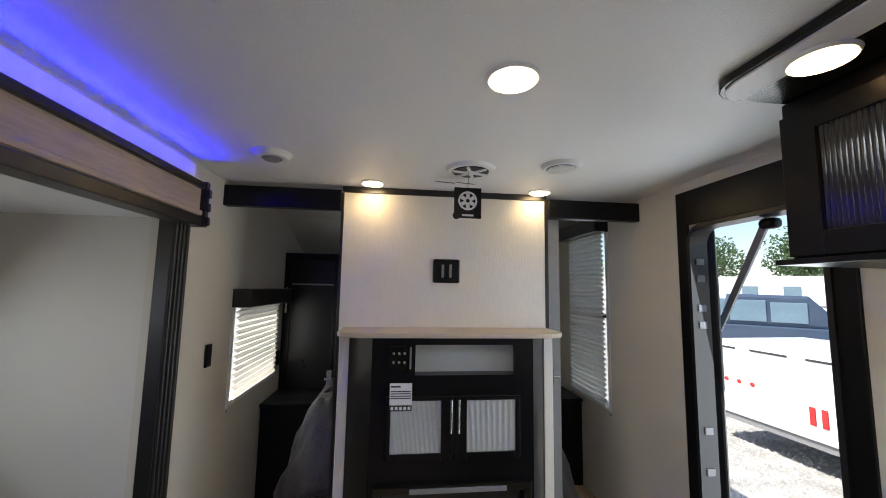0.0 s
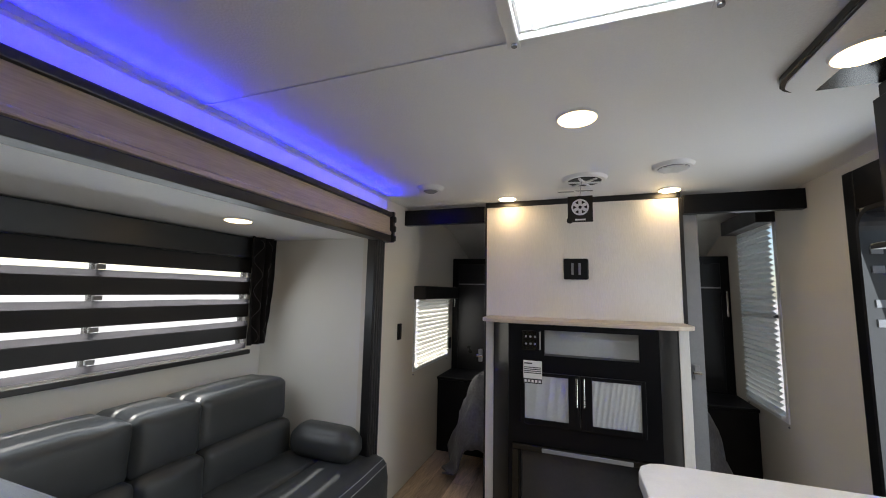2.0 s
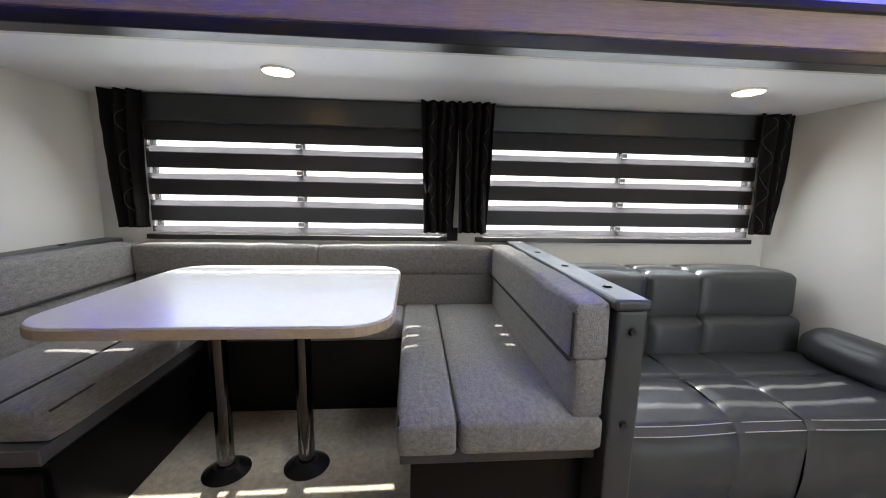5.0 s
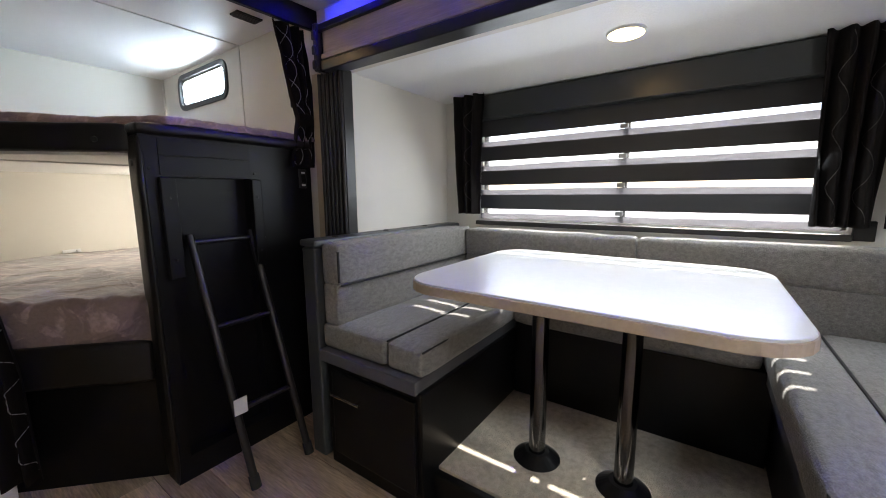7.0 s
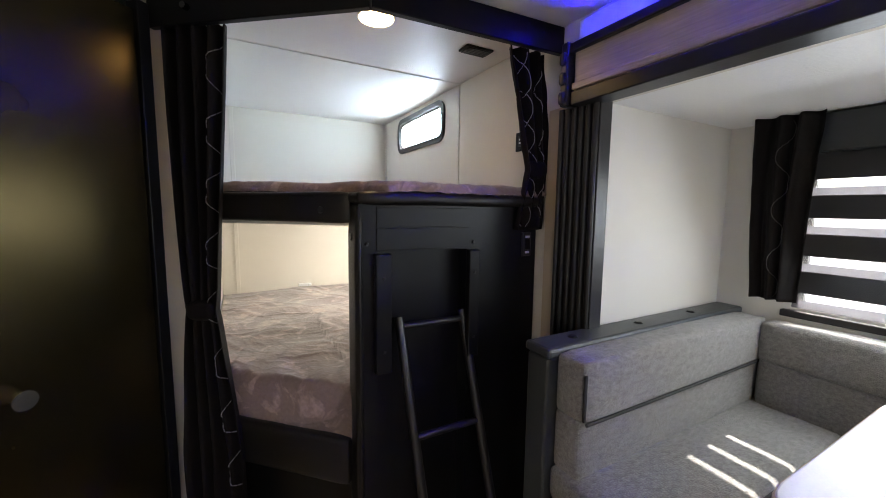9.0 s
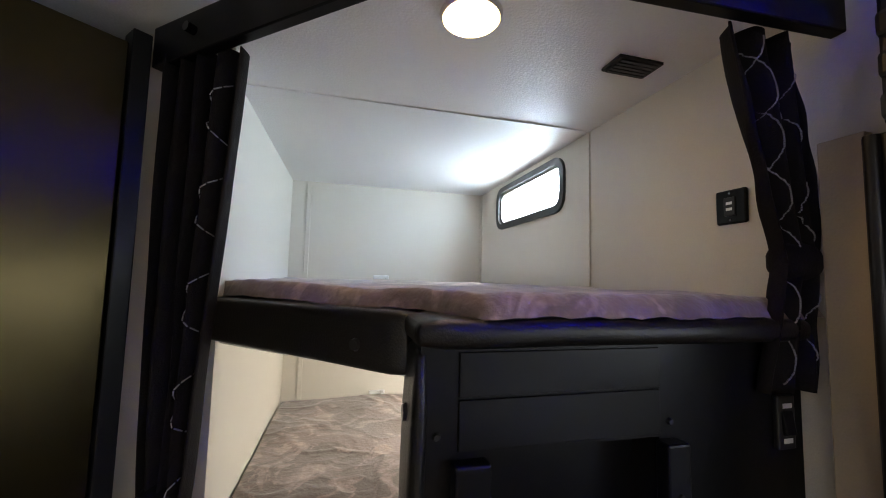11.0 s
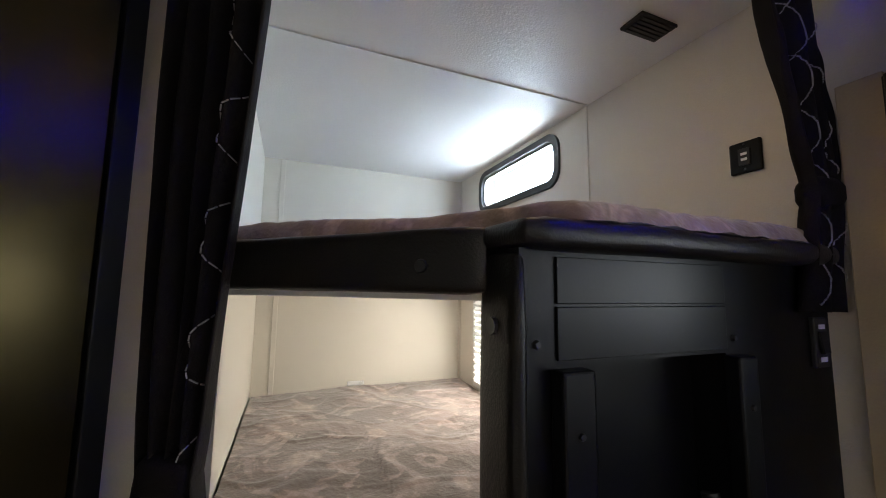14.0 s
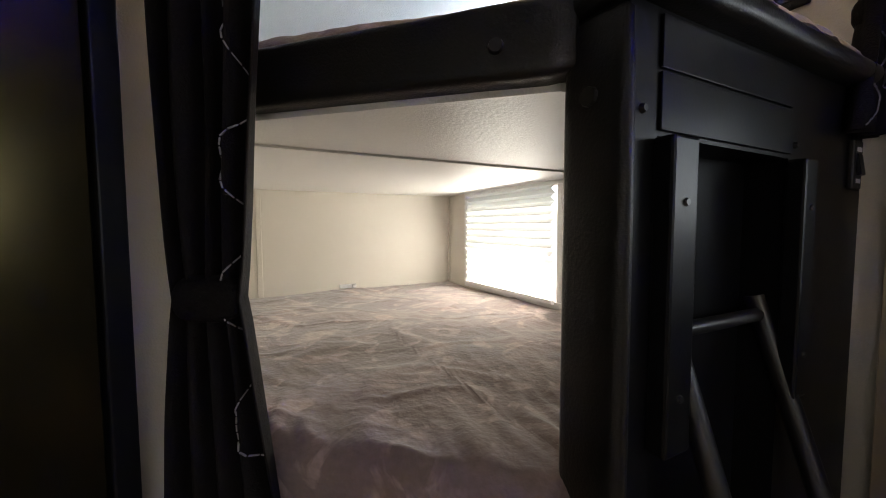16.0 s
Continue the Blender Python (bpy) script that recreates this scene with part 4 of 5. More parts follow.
# ---- entertainment wall ----
HY = 2.28
tagged(link("wall_partition", box(-0.02, 1.115, HY, HY + 0.10, 1.20, 1.955), WALL_LINEN), "linen-papered white partition above the fireplace cabinet", "wall", kind="structure")
tr_ = thing("partition_trim", (0.55, HY, 1.95), "thin black trim round the partition", "trim", kind="structure")
part("top_strip", box(-0.03, 1.125, HY - 0.006, HY + 0.10, 1.945, CEILING, 0.002), TRIM, tr_)
part("side_strip", box(-0.034, -0.02, HY - 0.004, HY + 0.11, 0.0, 1.945, 0.002), TRIM, tr_)
part("side_strip", box(1.115, 1.135, HY - 0.004, HY + 0.11, 0.0, 1.945, 0.002), TRIM, tr_)
for n, a, b in (("header_left", LX, -0.034), ("header_right", 1.135, RX)):
    tagged(link(n, box(a, b, HY - 0.02, HY + 0.03, 1.845, 1.955, 0.004), BLACK), "black door header with sliding track", "trim", kind="structure")
tagged(link("pocket_jamb", box(1.135, 1.21, HY + 0.02, HY + 0.05, 0.0, 1.845, 0.003), GREY), "grey edge of the sliding bedroom door", "trim", kind="structure")
for x in (-0.055, 1.16):
    k = thing("door_latch", (x, HY - 0.01, 0.96), "small silver latch on the bedroom door edge", "latch")
    part("latch_bolt", rod((x - 0.02, HY - 0.03, 0.96), (x + 0.02, HY - 0.03, 0.96), 0.008), CHROME, k, smooth=True)
    part("latch_plate", box(x - 0.012, x + 0.012, HY - 0.025, HY, 0.92, 1.0, 0.003), GREY, k)

hutch = thing("fireplace_cabinet", (0.55, 2.1, 0), "black fireplace cabinet with reeded glass doors and open niche", "cabinet")
ledge = [(0.005, HY), (0.005, 2.19)] + [(0.13 - 0.125 * math.cos(radians(a)), 2.08 - 0.09 * math.sin(radians(a)) + 0.0) for a in (10, 30, 50, 70, 90)]
ledge += [(1.12 - x, y) for x, y in reversed(ledge)]
part("ledge", prism(ledge, 1.200, 1.222, 0.003), LEDGE, hutch, "greige wood ledge")
for x0, x1 in ((0.0, 0.05), (1.065, 1.115)):
    part("white_post", box(x0, x1, 2.185, HY, 0.0, 1.198, 0.003), WALL_LINEN, hutch, "white panel post")
for pts in ([(0.05, 2.19), (0.05, 2.205), (0.19, 2.02), (0.175, 2.005)], [(1.065, 2.19), (1.065, 2.205), (0.925, 2.02), (0.94, 2.005)]):
    part("angled_side", prism(pts, 0.0, 1.198), BLACK, hutch)
FY = 2.005
FX0, FX1 = 0.178, 0.937
bm = bmesh.new()
for a in ((FX0, 0.245, 0.0, 1.198), (0.872, FX1, 0.0, 1.198), (0.245, 0.872, 1.168, 1.198), (0.245, 0.375, 1.03, 1.168), (0.848, 0.872, 1.03, 1.168), (0.245, 0.872, 0.935, 1.03), (0.245, 0.872, 0.55, 0.665), (0.245, 0.872, 0.0, 0.16)):
    box(a[0], a[1], FY, FY + 0.02, a[2], a[3], bm=bm)
part("face_frame", bm, BLACK, hutch)
part("niche_back", box(0.25, 0.90, 2.085, 2.095, 0.6, 1.19), FROST, hutch, "grey niche back")
part("niche_floor", box(0.245, 0.872, FY + 0.02, 2.085, 1.015, 1.03), BLACK, hutch)
part("carcass_back", box(0.19, 0.93, 2.20, 2.215, 0.0, 1.198), BLACK, hutch)
for i, (x0, x1) in enumerate(((0.247, 0.556), (0.560, 0.870))):
    w = 0.052
    g0, g1 = x0 + w * (0.4 if i == 0 else 1.1), x1 - w * (1.1 if i == 0 else 0.4)
    bm = bmesh.new()
    n = 40
    rows = []
    for k in range(n * 4 + 1):
        x = g0 + (g1 - g0) * k / (n * 4)
        y = FY - 0.007 - 0.0022 * abs(math.sin(math.pi * k / 4))
        rows.append((bm.verts.new((x, y, 0.690)), bm.verts.new((x, y, 0.920))))
    for a, b in zip(rows, rows[1:]):
        bm.faces.new((a[0], b[0], b[1], a[1]))
    dd = part("door", bm, FROST, hutch, "reeded grey glass door", True)
    for a in ((x0, g0, 0.660, 0.938), (g1, x1, 0.660, 0.938), (g0, g1, 0.920, 0.938), (g0, g1, 0.660, 0.690)):
        part("door_rail", box(a[0], a[1], FY - 0.016, FY - 0.001, a[2], a[3], 0.002), BLACK, dd, "black door rail")
    hx = 0.541 if i == 0 else 0.577
    part("bar_handle", rod((hx, FY - 0.04, 0.785), (hx, FY - 0.04, 0.93), 0.0055), CHROME, dd, "nickel bar handle", True)
part("control_panel", box(0.252, 0.335, FY - 0.006, FY, 1.055, 1.165, 0.003), GLOSS, hutch, "black stereo control panel")
for k in range(2):
    for j in range(3):
        part("button", rod((0.275 + 0.025 * j, FY - 0.009, 1.09 + 0.04 * k), (0.275 + 0.025 * j, FY - 0.006, 1.09 + 0.04 * k), 0.006, seg=10), GREY, hutch)
part("side_handle", box(0.348, 0.356, FY - 0.016, FY - 0.003, 1.06, 1.16, 0.003), GREY, hutch)
lab = thing("appliance_label", (0.31, FY - 0.004, 0.88), "white printed sticker on the cabinet front", "sticker")
part("sheet", box(0.262, 0.362, FY - 0.0195, FY - 0.018, 0.905, 1.0), PAPER, lab)
for k, z in enumerate((0.985, 0.965, 0.955, 0.945, 0.935)):
    part("text_bar", box(0.266, 0.31 if k == 0 else 0.358, FY - 0.0205, FY - 0.0195, z - 0.003, z + (0.004 if k == 0 else 0.0015)), INK, lab)
part("dark_strip", box(0.262, 0.362, FY - 0.0195, FY - 0.018, 0.878, 0.903), INK, lab)
for k in range(5):
    part("icon", box(0.268 + 0.019 * k, 0.280 + 0.019 * k, FY - 0.0208, FY - 0.0196, 0.884, 0.897), PAPER, lab)
fire = thing("electric_fireplace", (0.55, 2.0, 0.16), "black electric fireplace with clear crystal embers", "fireplace")
bm = bmesh.new()
for a in ((0.20, 0.92, 0.525, 0.555), (0.20, 0.235, 0.165, 0.525), (0.885, 0.92, 0.165, 0.525), (0.20, 0.92, 0.13, 0.165)):
    box(a[0], a[1], FY - 0.028, FY - 0.001, a[2], a[3], 0.003, bm=bm)
part("surround", bm, GLOSS, fire)
part("glass_front", box(0.235, 0.885, FY + 0.02, FY + 0.024, 0.165, 0.525), FIRE, fire, "dark fire glass")
part("grille_bar", box(0.36, 0.80, FY - 0.04, FY - 0.028, 0.53, 0.55, 0.003), GREY, fire, "grey vent grille")
bm = bmesh.new()
for k in range(230):
    x, y = random.uniform(0.24, 0.88), random.uniform(FY - 0.024, FY + 0.018)
    bmesh.ops.create_icosphere(bm, subdivisions=1, radius=random.uniform(0.0035, 0.007), matrix=Matrix.Translation((x, y, 0.172 + random.uniform(0, 0.016))) @ Euler((random.random() * 3, random.random() * 3, 0)).to_matrix().to_4x4())
em = part("ember_bed", bm, EMBER, fire, "clear crystal embers")
em["kind"] = "stuff"
part("base_strip", box(0.235, 0.885, FY - 0.02, FY - 0.002, 0.02, 0.05, 0.002), GREY, fire)

ct = thing("wall_control", (0.545, HY, 1.46), "square black switch plate with two rockers", "switch")
part("plate", box(0.474, 0.620, HY - 0.012, HY, 1.462, 1.592, 0.008), BLACK, ct)
for x in (0.526, 0.568):
    part("rocker", turn_mesh(box(-0.007, 0.007, -0.006, 0.004, -0.036, 0.036, 0.002), Matrix.Translation((x, HY - 0.014, 1.527)) @ pose(0, 0, 0, 8, 0, 0)), GREY, ct)
tagged(link("slide_switch", box(LX, LX + 0.014, 2.195, 2.245, 1.03, 1.14, 0.004), BLACK), "tall black switch plate on the side wall", "switch")
tagged(link("bed_socket", box(LX, LX + 0.012, 3.30, 3.36, 0.82, 0.93, 0.004), BLACK), "black outlet by the bed", "outlet")


# ---- ceiling fixtures ----
def puck(x, y, z, r, mat, label, down=1, drop=0.012, name="ceiling_light"):
    t = thing(name, (x, y, z), label, "light", "ceiling lights")
    part("trim_ring", rod((x, y, z - drop * 0.7), (x, y, z), r * 0.97, r * 1.04, 40), PLASTIC, t)
    bm = bmesh.new()
    bmesh.ops.create_uvsphere(bm, u_segments=32, v_segments=12, radius=1, matrix=Matrix.Translation((x, y, z - drop * 0.7)) @ Matrix.Diagonal((r * 0.93, r * 0.93, drop * 0.6, 1)))
    part("diffuser", bm, mat, t, "glowing warm diffuser", True)


puck(0.567, 1.117, CEILING, 0.068, LAMP, "round warm LED light in the middle of the ceiling")
puck(0.136, 2.18, CEILING, 0.056, LAMP_SMALL, "small round warm LED light over the partition")
puck(1.058, 2.205, CEILING, 0.056, LAMP_SMALL, "small round warm LED light over the partition")
puck(-0.94, -0.875, SC, 0.062, LAMP, "round warm LED light over the dinette")
puck(-0.94, 1.11, SC, 0.062, LAMP, "round warm LED light over the sofa")
puck(-0.04, -2.41, CEILING, 0.062, LAMP, "round warm LED light over the bunks")
puck(1.196, 0.895, 1.951, 0.062, LAMP, "round warm LED light under the kitchen soffit")


def speaker(x, y, r, grille, label):
    t = thing("ceiling_speaker", (x, y, CEILING), label, "speaker")
    part("rim", rod((x, y, CEILING - 0.016), (x, y, CEILING), r * 0.9, r, 40), PLASTIC, t, smooth=False)
    part("cone", rod((x, y, CEILING - 0.019), (x, y, CEILING - 0.0155), r * 0.70, r * 0.74, 36), BLACK if grille == "spokes" else GREY, t, "dark speaker cone")
    if grille == "spokes":
        for k in range(6):
            a = radians(60 * k)
            part("spoke", turn_mesh(box(0, r * 0.74, -0.007, 0.007, -0.026, -0.018, 0.002), Matrix.Translation((x, y, CEILING)) @ pose(0, 0, 0, 0, 0, 60 * k + 12)), PLASTIC, t)
        part("hub", rod((x, y, CEILING - 0.028), (x, y, CEILING - 0.018), r * 0.16, r * 0.24, 20), PLASTIC, t)
    else:
        for k in range(7):
            d = (k - 3) * r * 0.19
            w = math.sqrt(max(0.0, (r * 0.7) ** 2 - d * d))
            part("grille_slat", box(x - w, x + w, y + d - 0.005, y + d + 0.005, CEILING - 0.024, CEILING - 0.018), PLASTIC, t)


speaker(0.599, 1.865, 0.115, "spokes", "white six-spoke ceiling speaker with a hanging tag")
speaker(0.985, 1.755, 0.088, "slats", "white round ceiling vent with fine slats")
det = thing("smoke_detector", (-0.252, 1.81, CEILING), "small white round ceiling detector", "detector")
part("housing", rod((-0.252, 1.81, CEILING - 0.022), (-0.252, 1.81, CEILING), 0.062, 0.082, 36), PLASTIC, det)
part("sensor_grille", rod((-0.252, 1.81, CEILING - 0.030), (-0.252, 1.81, CEILING - 0.022), 0.030, 0.042, 24), GREY, det)
tg = thing("speaker_tag", (0.575, 1.80, 1.73), "black cardboard tag with a white fan mark hanging from the speaker", "tag")
part("card", box(0.515, 0.635, 1.795, 1.797, 1.735, 1.87), BLACK, tg)
part("mark_ring", turn_mesh(ring(round_rect(-0.042, 0.042, -0.042, 0.042, 0.0419), round_rect(-0.034, 0.034, -0.034, 0.034, 0.0339), 0, 0.001), Matrix.Translation((0.575, 1.794, 1.812)) @ pose(0, 0, 0, 0, 0, 90)), PAPER, tg)
for k in range(6):
    part("mark_blade", turn_mesh(box(-0.008, 0.008, -0.0006, 0.0006, 0.008, 0.033), Matrix.Translation((0.575, 1.7942, 1.812)) @ pose(0, 0, 0, 0, 60 * k, 0)), PAPER, tg)
part("text_bar", box(0.55, 0.60, 1.7938, 1.795, 1.744, 1.752), PAPER, tg)
part("disc", rod((0.525, 1.793, 1.745), (0.525, 1.795, 1.745), 0.016, seg=20), BLACK, tg)
part("hanger", rod((0.575, 1.796, 1.87), (0.585, 1.83, CEILING - 0.02), 0.0015, seg=6), GREY, tg)
tc2 = thing("tag_card", (0.55, 1.86, 1.95), "small folded black card under the speaker", "tag")
for x in (0.50, 0.60):
    part("leaf", turn_mesh(box(-0.045, 0.045, -0.02, 0.02, -0.001, 0.001), Matrix.Translation((x, 2.02, 1.955)) @ pose(0, 0, 0, 20, 0, 10)), BLACK, tc2)

rv = thing("roof_vent", ((VX0 + VX1) / 2, (VY0 + VY1) / 2, CEILING), "white framed roof vent with translucent lid", "roof vent")
for a in ((VX0 - 0.03, VX0, VY0 - 0.03, VY1 + 0.03), (VX1, VX1 + 0.03, VY0 - 0.03, VY1 + 0.03), (VX0, VX1, VY0 - 0.03, VY0), (VX0, VX1, VY1, VY1 + 0.03)):
    part("trim_frame", box(*a, CEILING - 0.018, CEILING + 0.002, 0.004), PLASTIC, rv)
for a in ((VX0, VX0 + 0.008, VY0, VY1), (VX1 - 0.008, VX1, VY0, VY1), (VX0 + 0.008, VX1 - 0.008, VY0, VY0 + 0.008), (VX0 + 0.008, VX1 - 0.008, VY1 - 0.008, VY1)):
    part("shaft", box(*a, CEILING, CEILING + 0.10), PLASTIC, rv)
part("lid", box(VX0 - 0.02, VX1 + 0.02, VY0 - 0.02, VY1 + 0.02, CEILING + 0.10, CEILING + 0.106), LID, rv, "frosted translucent lid")
for x in (VX0 + 0.04, VX1 - 0.04):
    part("crank_arm", rod((x, VY1 - 0.03, CEILING - 0.02), (x, VY1 - 0.10, CEILING + 0.06), 0.009), PLASTIC, rv)
for x in (VX0 - 0.012, VX1 + 0.012):
    part("screw", rod((x, VY1 + 0.012, CEILING - 0.024), (x, VY1 + 0.012, CEILING - 0.016), 0.007, seg=10), GREY, rv)

# ---- kitchen corner ----
pen = thing("kitchen_peninsula", (1.2, 0.7, 0), "black kitchen base cabinet beside the entry", "cabinet")
part("body", box(0.76, 1.69, 0.46, 0.98, 0.0, 0.878, 0.004), BLACK, pen)
part("toe_kick", box(0.80, 1.69, 0.50, 0.99, 0.0, 0.08), BLACK, pen)
cto = prism([(1.692, 0.42), (1.692, 1.045)] + [(0.77 + 0.07 * math.cos(radians(a)) , 0.955 + 0.07 * math.sin(radians(a))) for a in (95, 120, 150, 180)] + [(0.712, 0.42)], 0.880, 0.920, 0.004)
tagged(link("countertop", cto, TABLE), "white speckled kitchen countertop with rounded corner", "countertop")
upc = thing("upper_cabinet", (1.5, 0.5, 1.52), "black wall cabinet with dark reeded glass door", "cabinet")
part("body", box(1.335, 1.692, -0.10, 1.105, 1.525, 1.955, 0.003), BLACK, upc)
for y0, y1 in ((0.54, 1.10), (-0.04, 0.535)):
    bm = bmesh.new()
    rows = []
    n = 34
    for k in range(n * 4 + 1):
        y = y0 + 0.085 + (y1 - y0 - 0.17) * k / (n * 4)
        x = 1.328 - 0.003 * abs(math.sin(math.pi * k / 4))
        rows.append((bm.verts.new((x, y, 1.59)), bm.verts.new((x, y, 1.855))))
    for a, b in zip(rows, rows[1:]):
        bm.faces.new((a[0], b[0], b[1], a[1]))
    dd = part("door", bm, REED_DARK, upc, "dark reeded glass door", True)
    for a in ((y0, y0 + 0.085, 1.53, 1.91), (y1 - 0.085, y1, 1.53, 1.91), (y0 + 0.085, y1 - 0.085, 1.855, 1.91), (y0 + 0.085, y1 - 0.085, 1.53, 1.59)):
        part("door_rail", box(1.318, 1.334, a[0], a[1], a[2], a[3], 0.002), BLACK, dd, "black door rail")
part("bottom_shelf", box(1.29, 1.692, -0.10, 1.115, 1.508, 1.523, 0.003), BLACK, upc)
part("under_light", box(1.34, 1.37, 0.30, 0.80, 1.500, 1.507), LAMP_SMALL, upc, "lit strip under the cabinet")
sof = prism([(1.692, -0.2), (1.692, 1.10)] + [(1.175 + 0.085 * math.cos(radians(a)), 1.015 + 0.085 * math.sin(radians(a))) for a in (90, 110, 130, 150, 170, 180)] + [(1.09, -0.2)], 1.957, 1.978, 0.003)
tagged(link("kitchen_soffit", sof, GLOSS), "glossy black rounded soffit panel over the kitchen", "soffit", kind="structure")

tagged(link("soffit_panel", prism([(1.192, -0.19), (1.192, 1.085)] + [(1.175 + 0.073 * math.cos(radians(a)), 1.015 + 0.073 * math.sin(radians(a))) for a in (100, 120, 150, 180)] + [(1.102, -0.19)], 1.951, 1.956), CEIL), "pale underside strip of the kitchen soffit", "soffit", kind="structure")

# ---- entry door ----
ed = thing("door_entry", (RX, 1.58, 0), "black entry door frame with the door swung open outside", "door", kind="structure")
bm = bmesh.new()
for a in ((1.215, 1.285, 0.0, 1.93), (1.885, 1.955, 0.0, 1.93), (1.285, 1.885, 1.76, 1.93)):
    box(RX - 0.012, RX + 0.002, a[0], a[1], a[2], a[3], 0.003, bm=bm)
part("inner_trim", bm, BLACK, ed)
o = round_rect(1.283, 1.887, -0.2, 1.757, 0.09)
i = round_rect(1.302, 1.868, -0.18, 1.738, 0.075)
part("jamb", ring(o, i, RX - 0.018, RX + 0.075), TRIM, ed, "dark metal jamb with rounded corners")
hinge = Matrix.Translation((RX + 0.075, 1.885, 0)) @ pose(0, 0, 0, 0, 0, 47)
leaf = part("door_leaf", turn_mesh(box(0.0, 0.60, -0.045, 0.0, -0.03, 1.745, 0.012), hinge), BLACK, ed, "open black door leaf")
part("leaf_window", turn_mesh(box(0.14, 0.46, -0.049, -0.044, 0.95, 1.55, 0.003), hinge), TINTED, leaf)
part("leaf_rail", turn_mesh(box(0.02, 0.58, -0.056, -0.045, 0.02, 0.08, 0.003), hinge), CHROME, leaf)
for z in (0.45, 0.62, 0.80, 1.28, 1.36, 1.50, 1.58):
    part("hinge_plate", box(RX + 0.01, RX + 0.05, 1.862, 1.870, z - 0.016, z + 0.016, 0.002), GREY, ed, "steel hinge plate")
part("strut", rod((RX + 0.06, 1.55, 1.725), (2.05, 2.16, 1.18), 0.018, seg=4), GREY, ed, "grey door holder arm")
part("strut_clip", soft_box((RX + 0.03, 1.50, 1.69), (RX + 0.085, 1.57, 1.735), 0.02, 5), BLACK, ed, smooth=True)

# ---- bedroom ----
bed = thing("bed", (0.53, 3.45, 0), "queen bed with a crumpled grey comforter", "bed")
part("bed_base", box(-0.14, 1.20, 2.76, 4.35, 0.0, 0.42, 0.01), BLACK, bed)
bm = bmesh.new()
rows = []
nx, ny = 110, 110
for i2 in range(nx + 1):
    u = i2 / nx * 2 - 1
    row = []
    for j2 in range(ny + 1):
        y = 2.50 + 1.86 * j2 / ny
        foot = max(0.0, (2.74 - y) / 0.24)
        side = max(0.0, abs(u) - 0.80) / 0.20
        x = 0.53 + math.copysign(min(abs(u), 0.80) * 0.90 + 0.20 * side, u)
        z = 0.72 - 0.50 * side ** 1.6 - 0.45 * foot ** 1.5
        q = Vector((x * 4, y * 4, 0))
        z += 0.05 * noise.noise(q) + 0.03 * abs(noise.noise(q * 2.7)) - 0.022 * max(0.0, 1 - 7 * abs(noise.noise(q * 1.7 + Vector((5, 1, 0)))))
        x += (0.06 * noise.noise(Vector((y * 9, z * 5, u))) + 0.025 * noise.noise(Vector((y * 21, z * 12, u)))) * side
        row.append(bm.verts.new((x, y, max(z, 0.08))))
    rows.append(row)
for a, b in zip(rows, rows[1:]):
    for j2 in range(ny):
        bm.faces.new((a[j2], a[j2 + 1], b[j2 + 1], b[j2]))
part("comforter", bm, COMFORT, bed, "crumpled grey comforter", True).modifiers.new("thick", "SOLIDIFY").thickness = 0.012


def wardrobe(x0, x1, hinge_x, y=3.40):
    w = thing("wardrobe", ((x0 + x1) / 2, y + 0.3, 0), "tall black wardrobe with a mirrored door", "wardrobe", "bedroom wardrobes")
    part("body", box(x0, x1, y + 0.02, FRONT - 0.05, 0.0, 1.535, 0.004), BLACK, w)
    bm = bmesh.new()
    for a in ((x0, x0 + 0.06, 0.55, 1.70), (x1 - 0.06, x1, 0.55, 1.70), (x0 + 0.06, x1 - 0.06, 1.64, 1.70), (x0 + 0.06, x1 - 0.06, 0.55, 0.62)):
        box(a[0], a[1], y, y + 0.02, a[2], a[3], 0.003, bm=bm)
    d = part("door", bm, BLACK, w)
    part("mirror_panel", box(x0 + 0.06, x1 - 0.06, y + 0.008, y + 0.012, 0.62, 1.64), WARDROBE_GLASS, d, "dark mirrored panel")
    part("shelf_edge", box(x0 + 0.062, x1 - 0.062, y + 0.002, y + 0.008, 1.44, 1.452), GREY, d, "pale shelf edge")
    part("handle", rod((hinge_x, y - 0.03, 1.22), (hinge_x, y - 0.03, 1.42), 0.007), CHROME, d, "nickel bar handle", True)
    return w


wardrobe(LX + 0.003, -0.18, -0.60)
wardrobe(1.24, RX - 0.003, 1.66)
for x0, x1 in ((LX + 0.003, -0.20), (1.26, RX - 0.003)):
    ns = thing("nightstand", ((x0 + x1) / 2, 3.2, 0), "low black nightstand built in beside the bed", "nightstand", "nightstands")
    part("body", box(x0, x1, 3.02, 3.398, 0.0, 0.60, 0.006), BLACK, ns)
    part("top", box(x0, x1 + 0.0, 3.00, 3.398, 0.602, 0.625, 0.004), BLACK, ns)

# ---- outdoors ----
GZ = -0.62
bm = bmesh.new()
vs = [bm.verts.new(p) for p in ((-400, -400, GZ), (400, -400, GZ), (400, 400, GZ), (-400, 400, GZ))]
bm.faces.new(vs)
tagged(link("ground", bm, GRAVEL), "pale gravel sales lot", "ground", kind="structure")
bm = bmesh.new()
for k in range(2500):
    x, y = random.uniform(2.6, 6.5), random.uniform(2.2, 6.5)
    s_ = random.uniform(0.015, 0.04)
    v4 = [bm.verts.new((x + s_ * math.cos(a), y + s_ * math.sin(a), GZ)) for a in (0.2, 1.9, 3.4, 5.0)]
    tip = bm.verts.new((x, y, GZ + s_ * 0.9))
    for k2 in range(4):
        bm.faces.new((v4[k2], v4[(k2 + 1) % 4], tip))
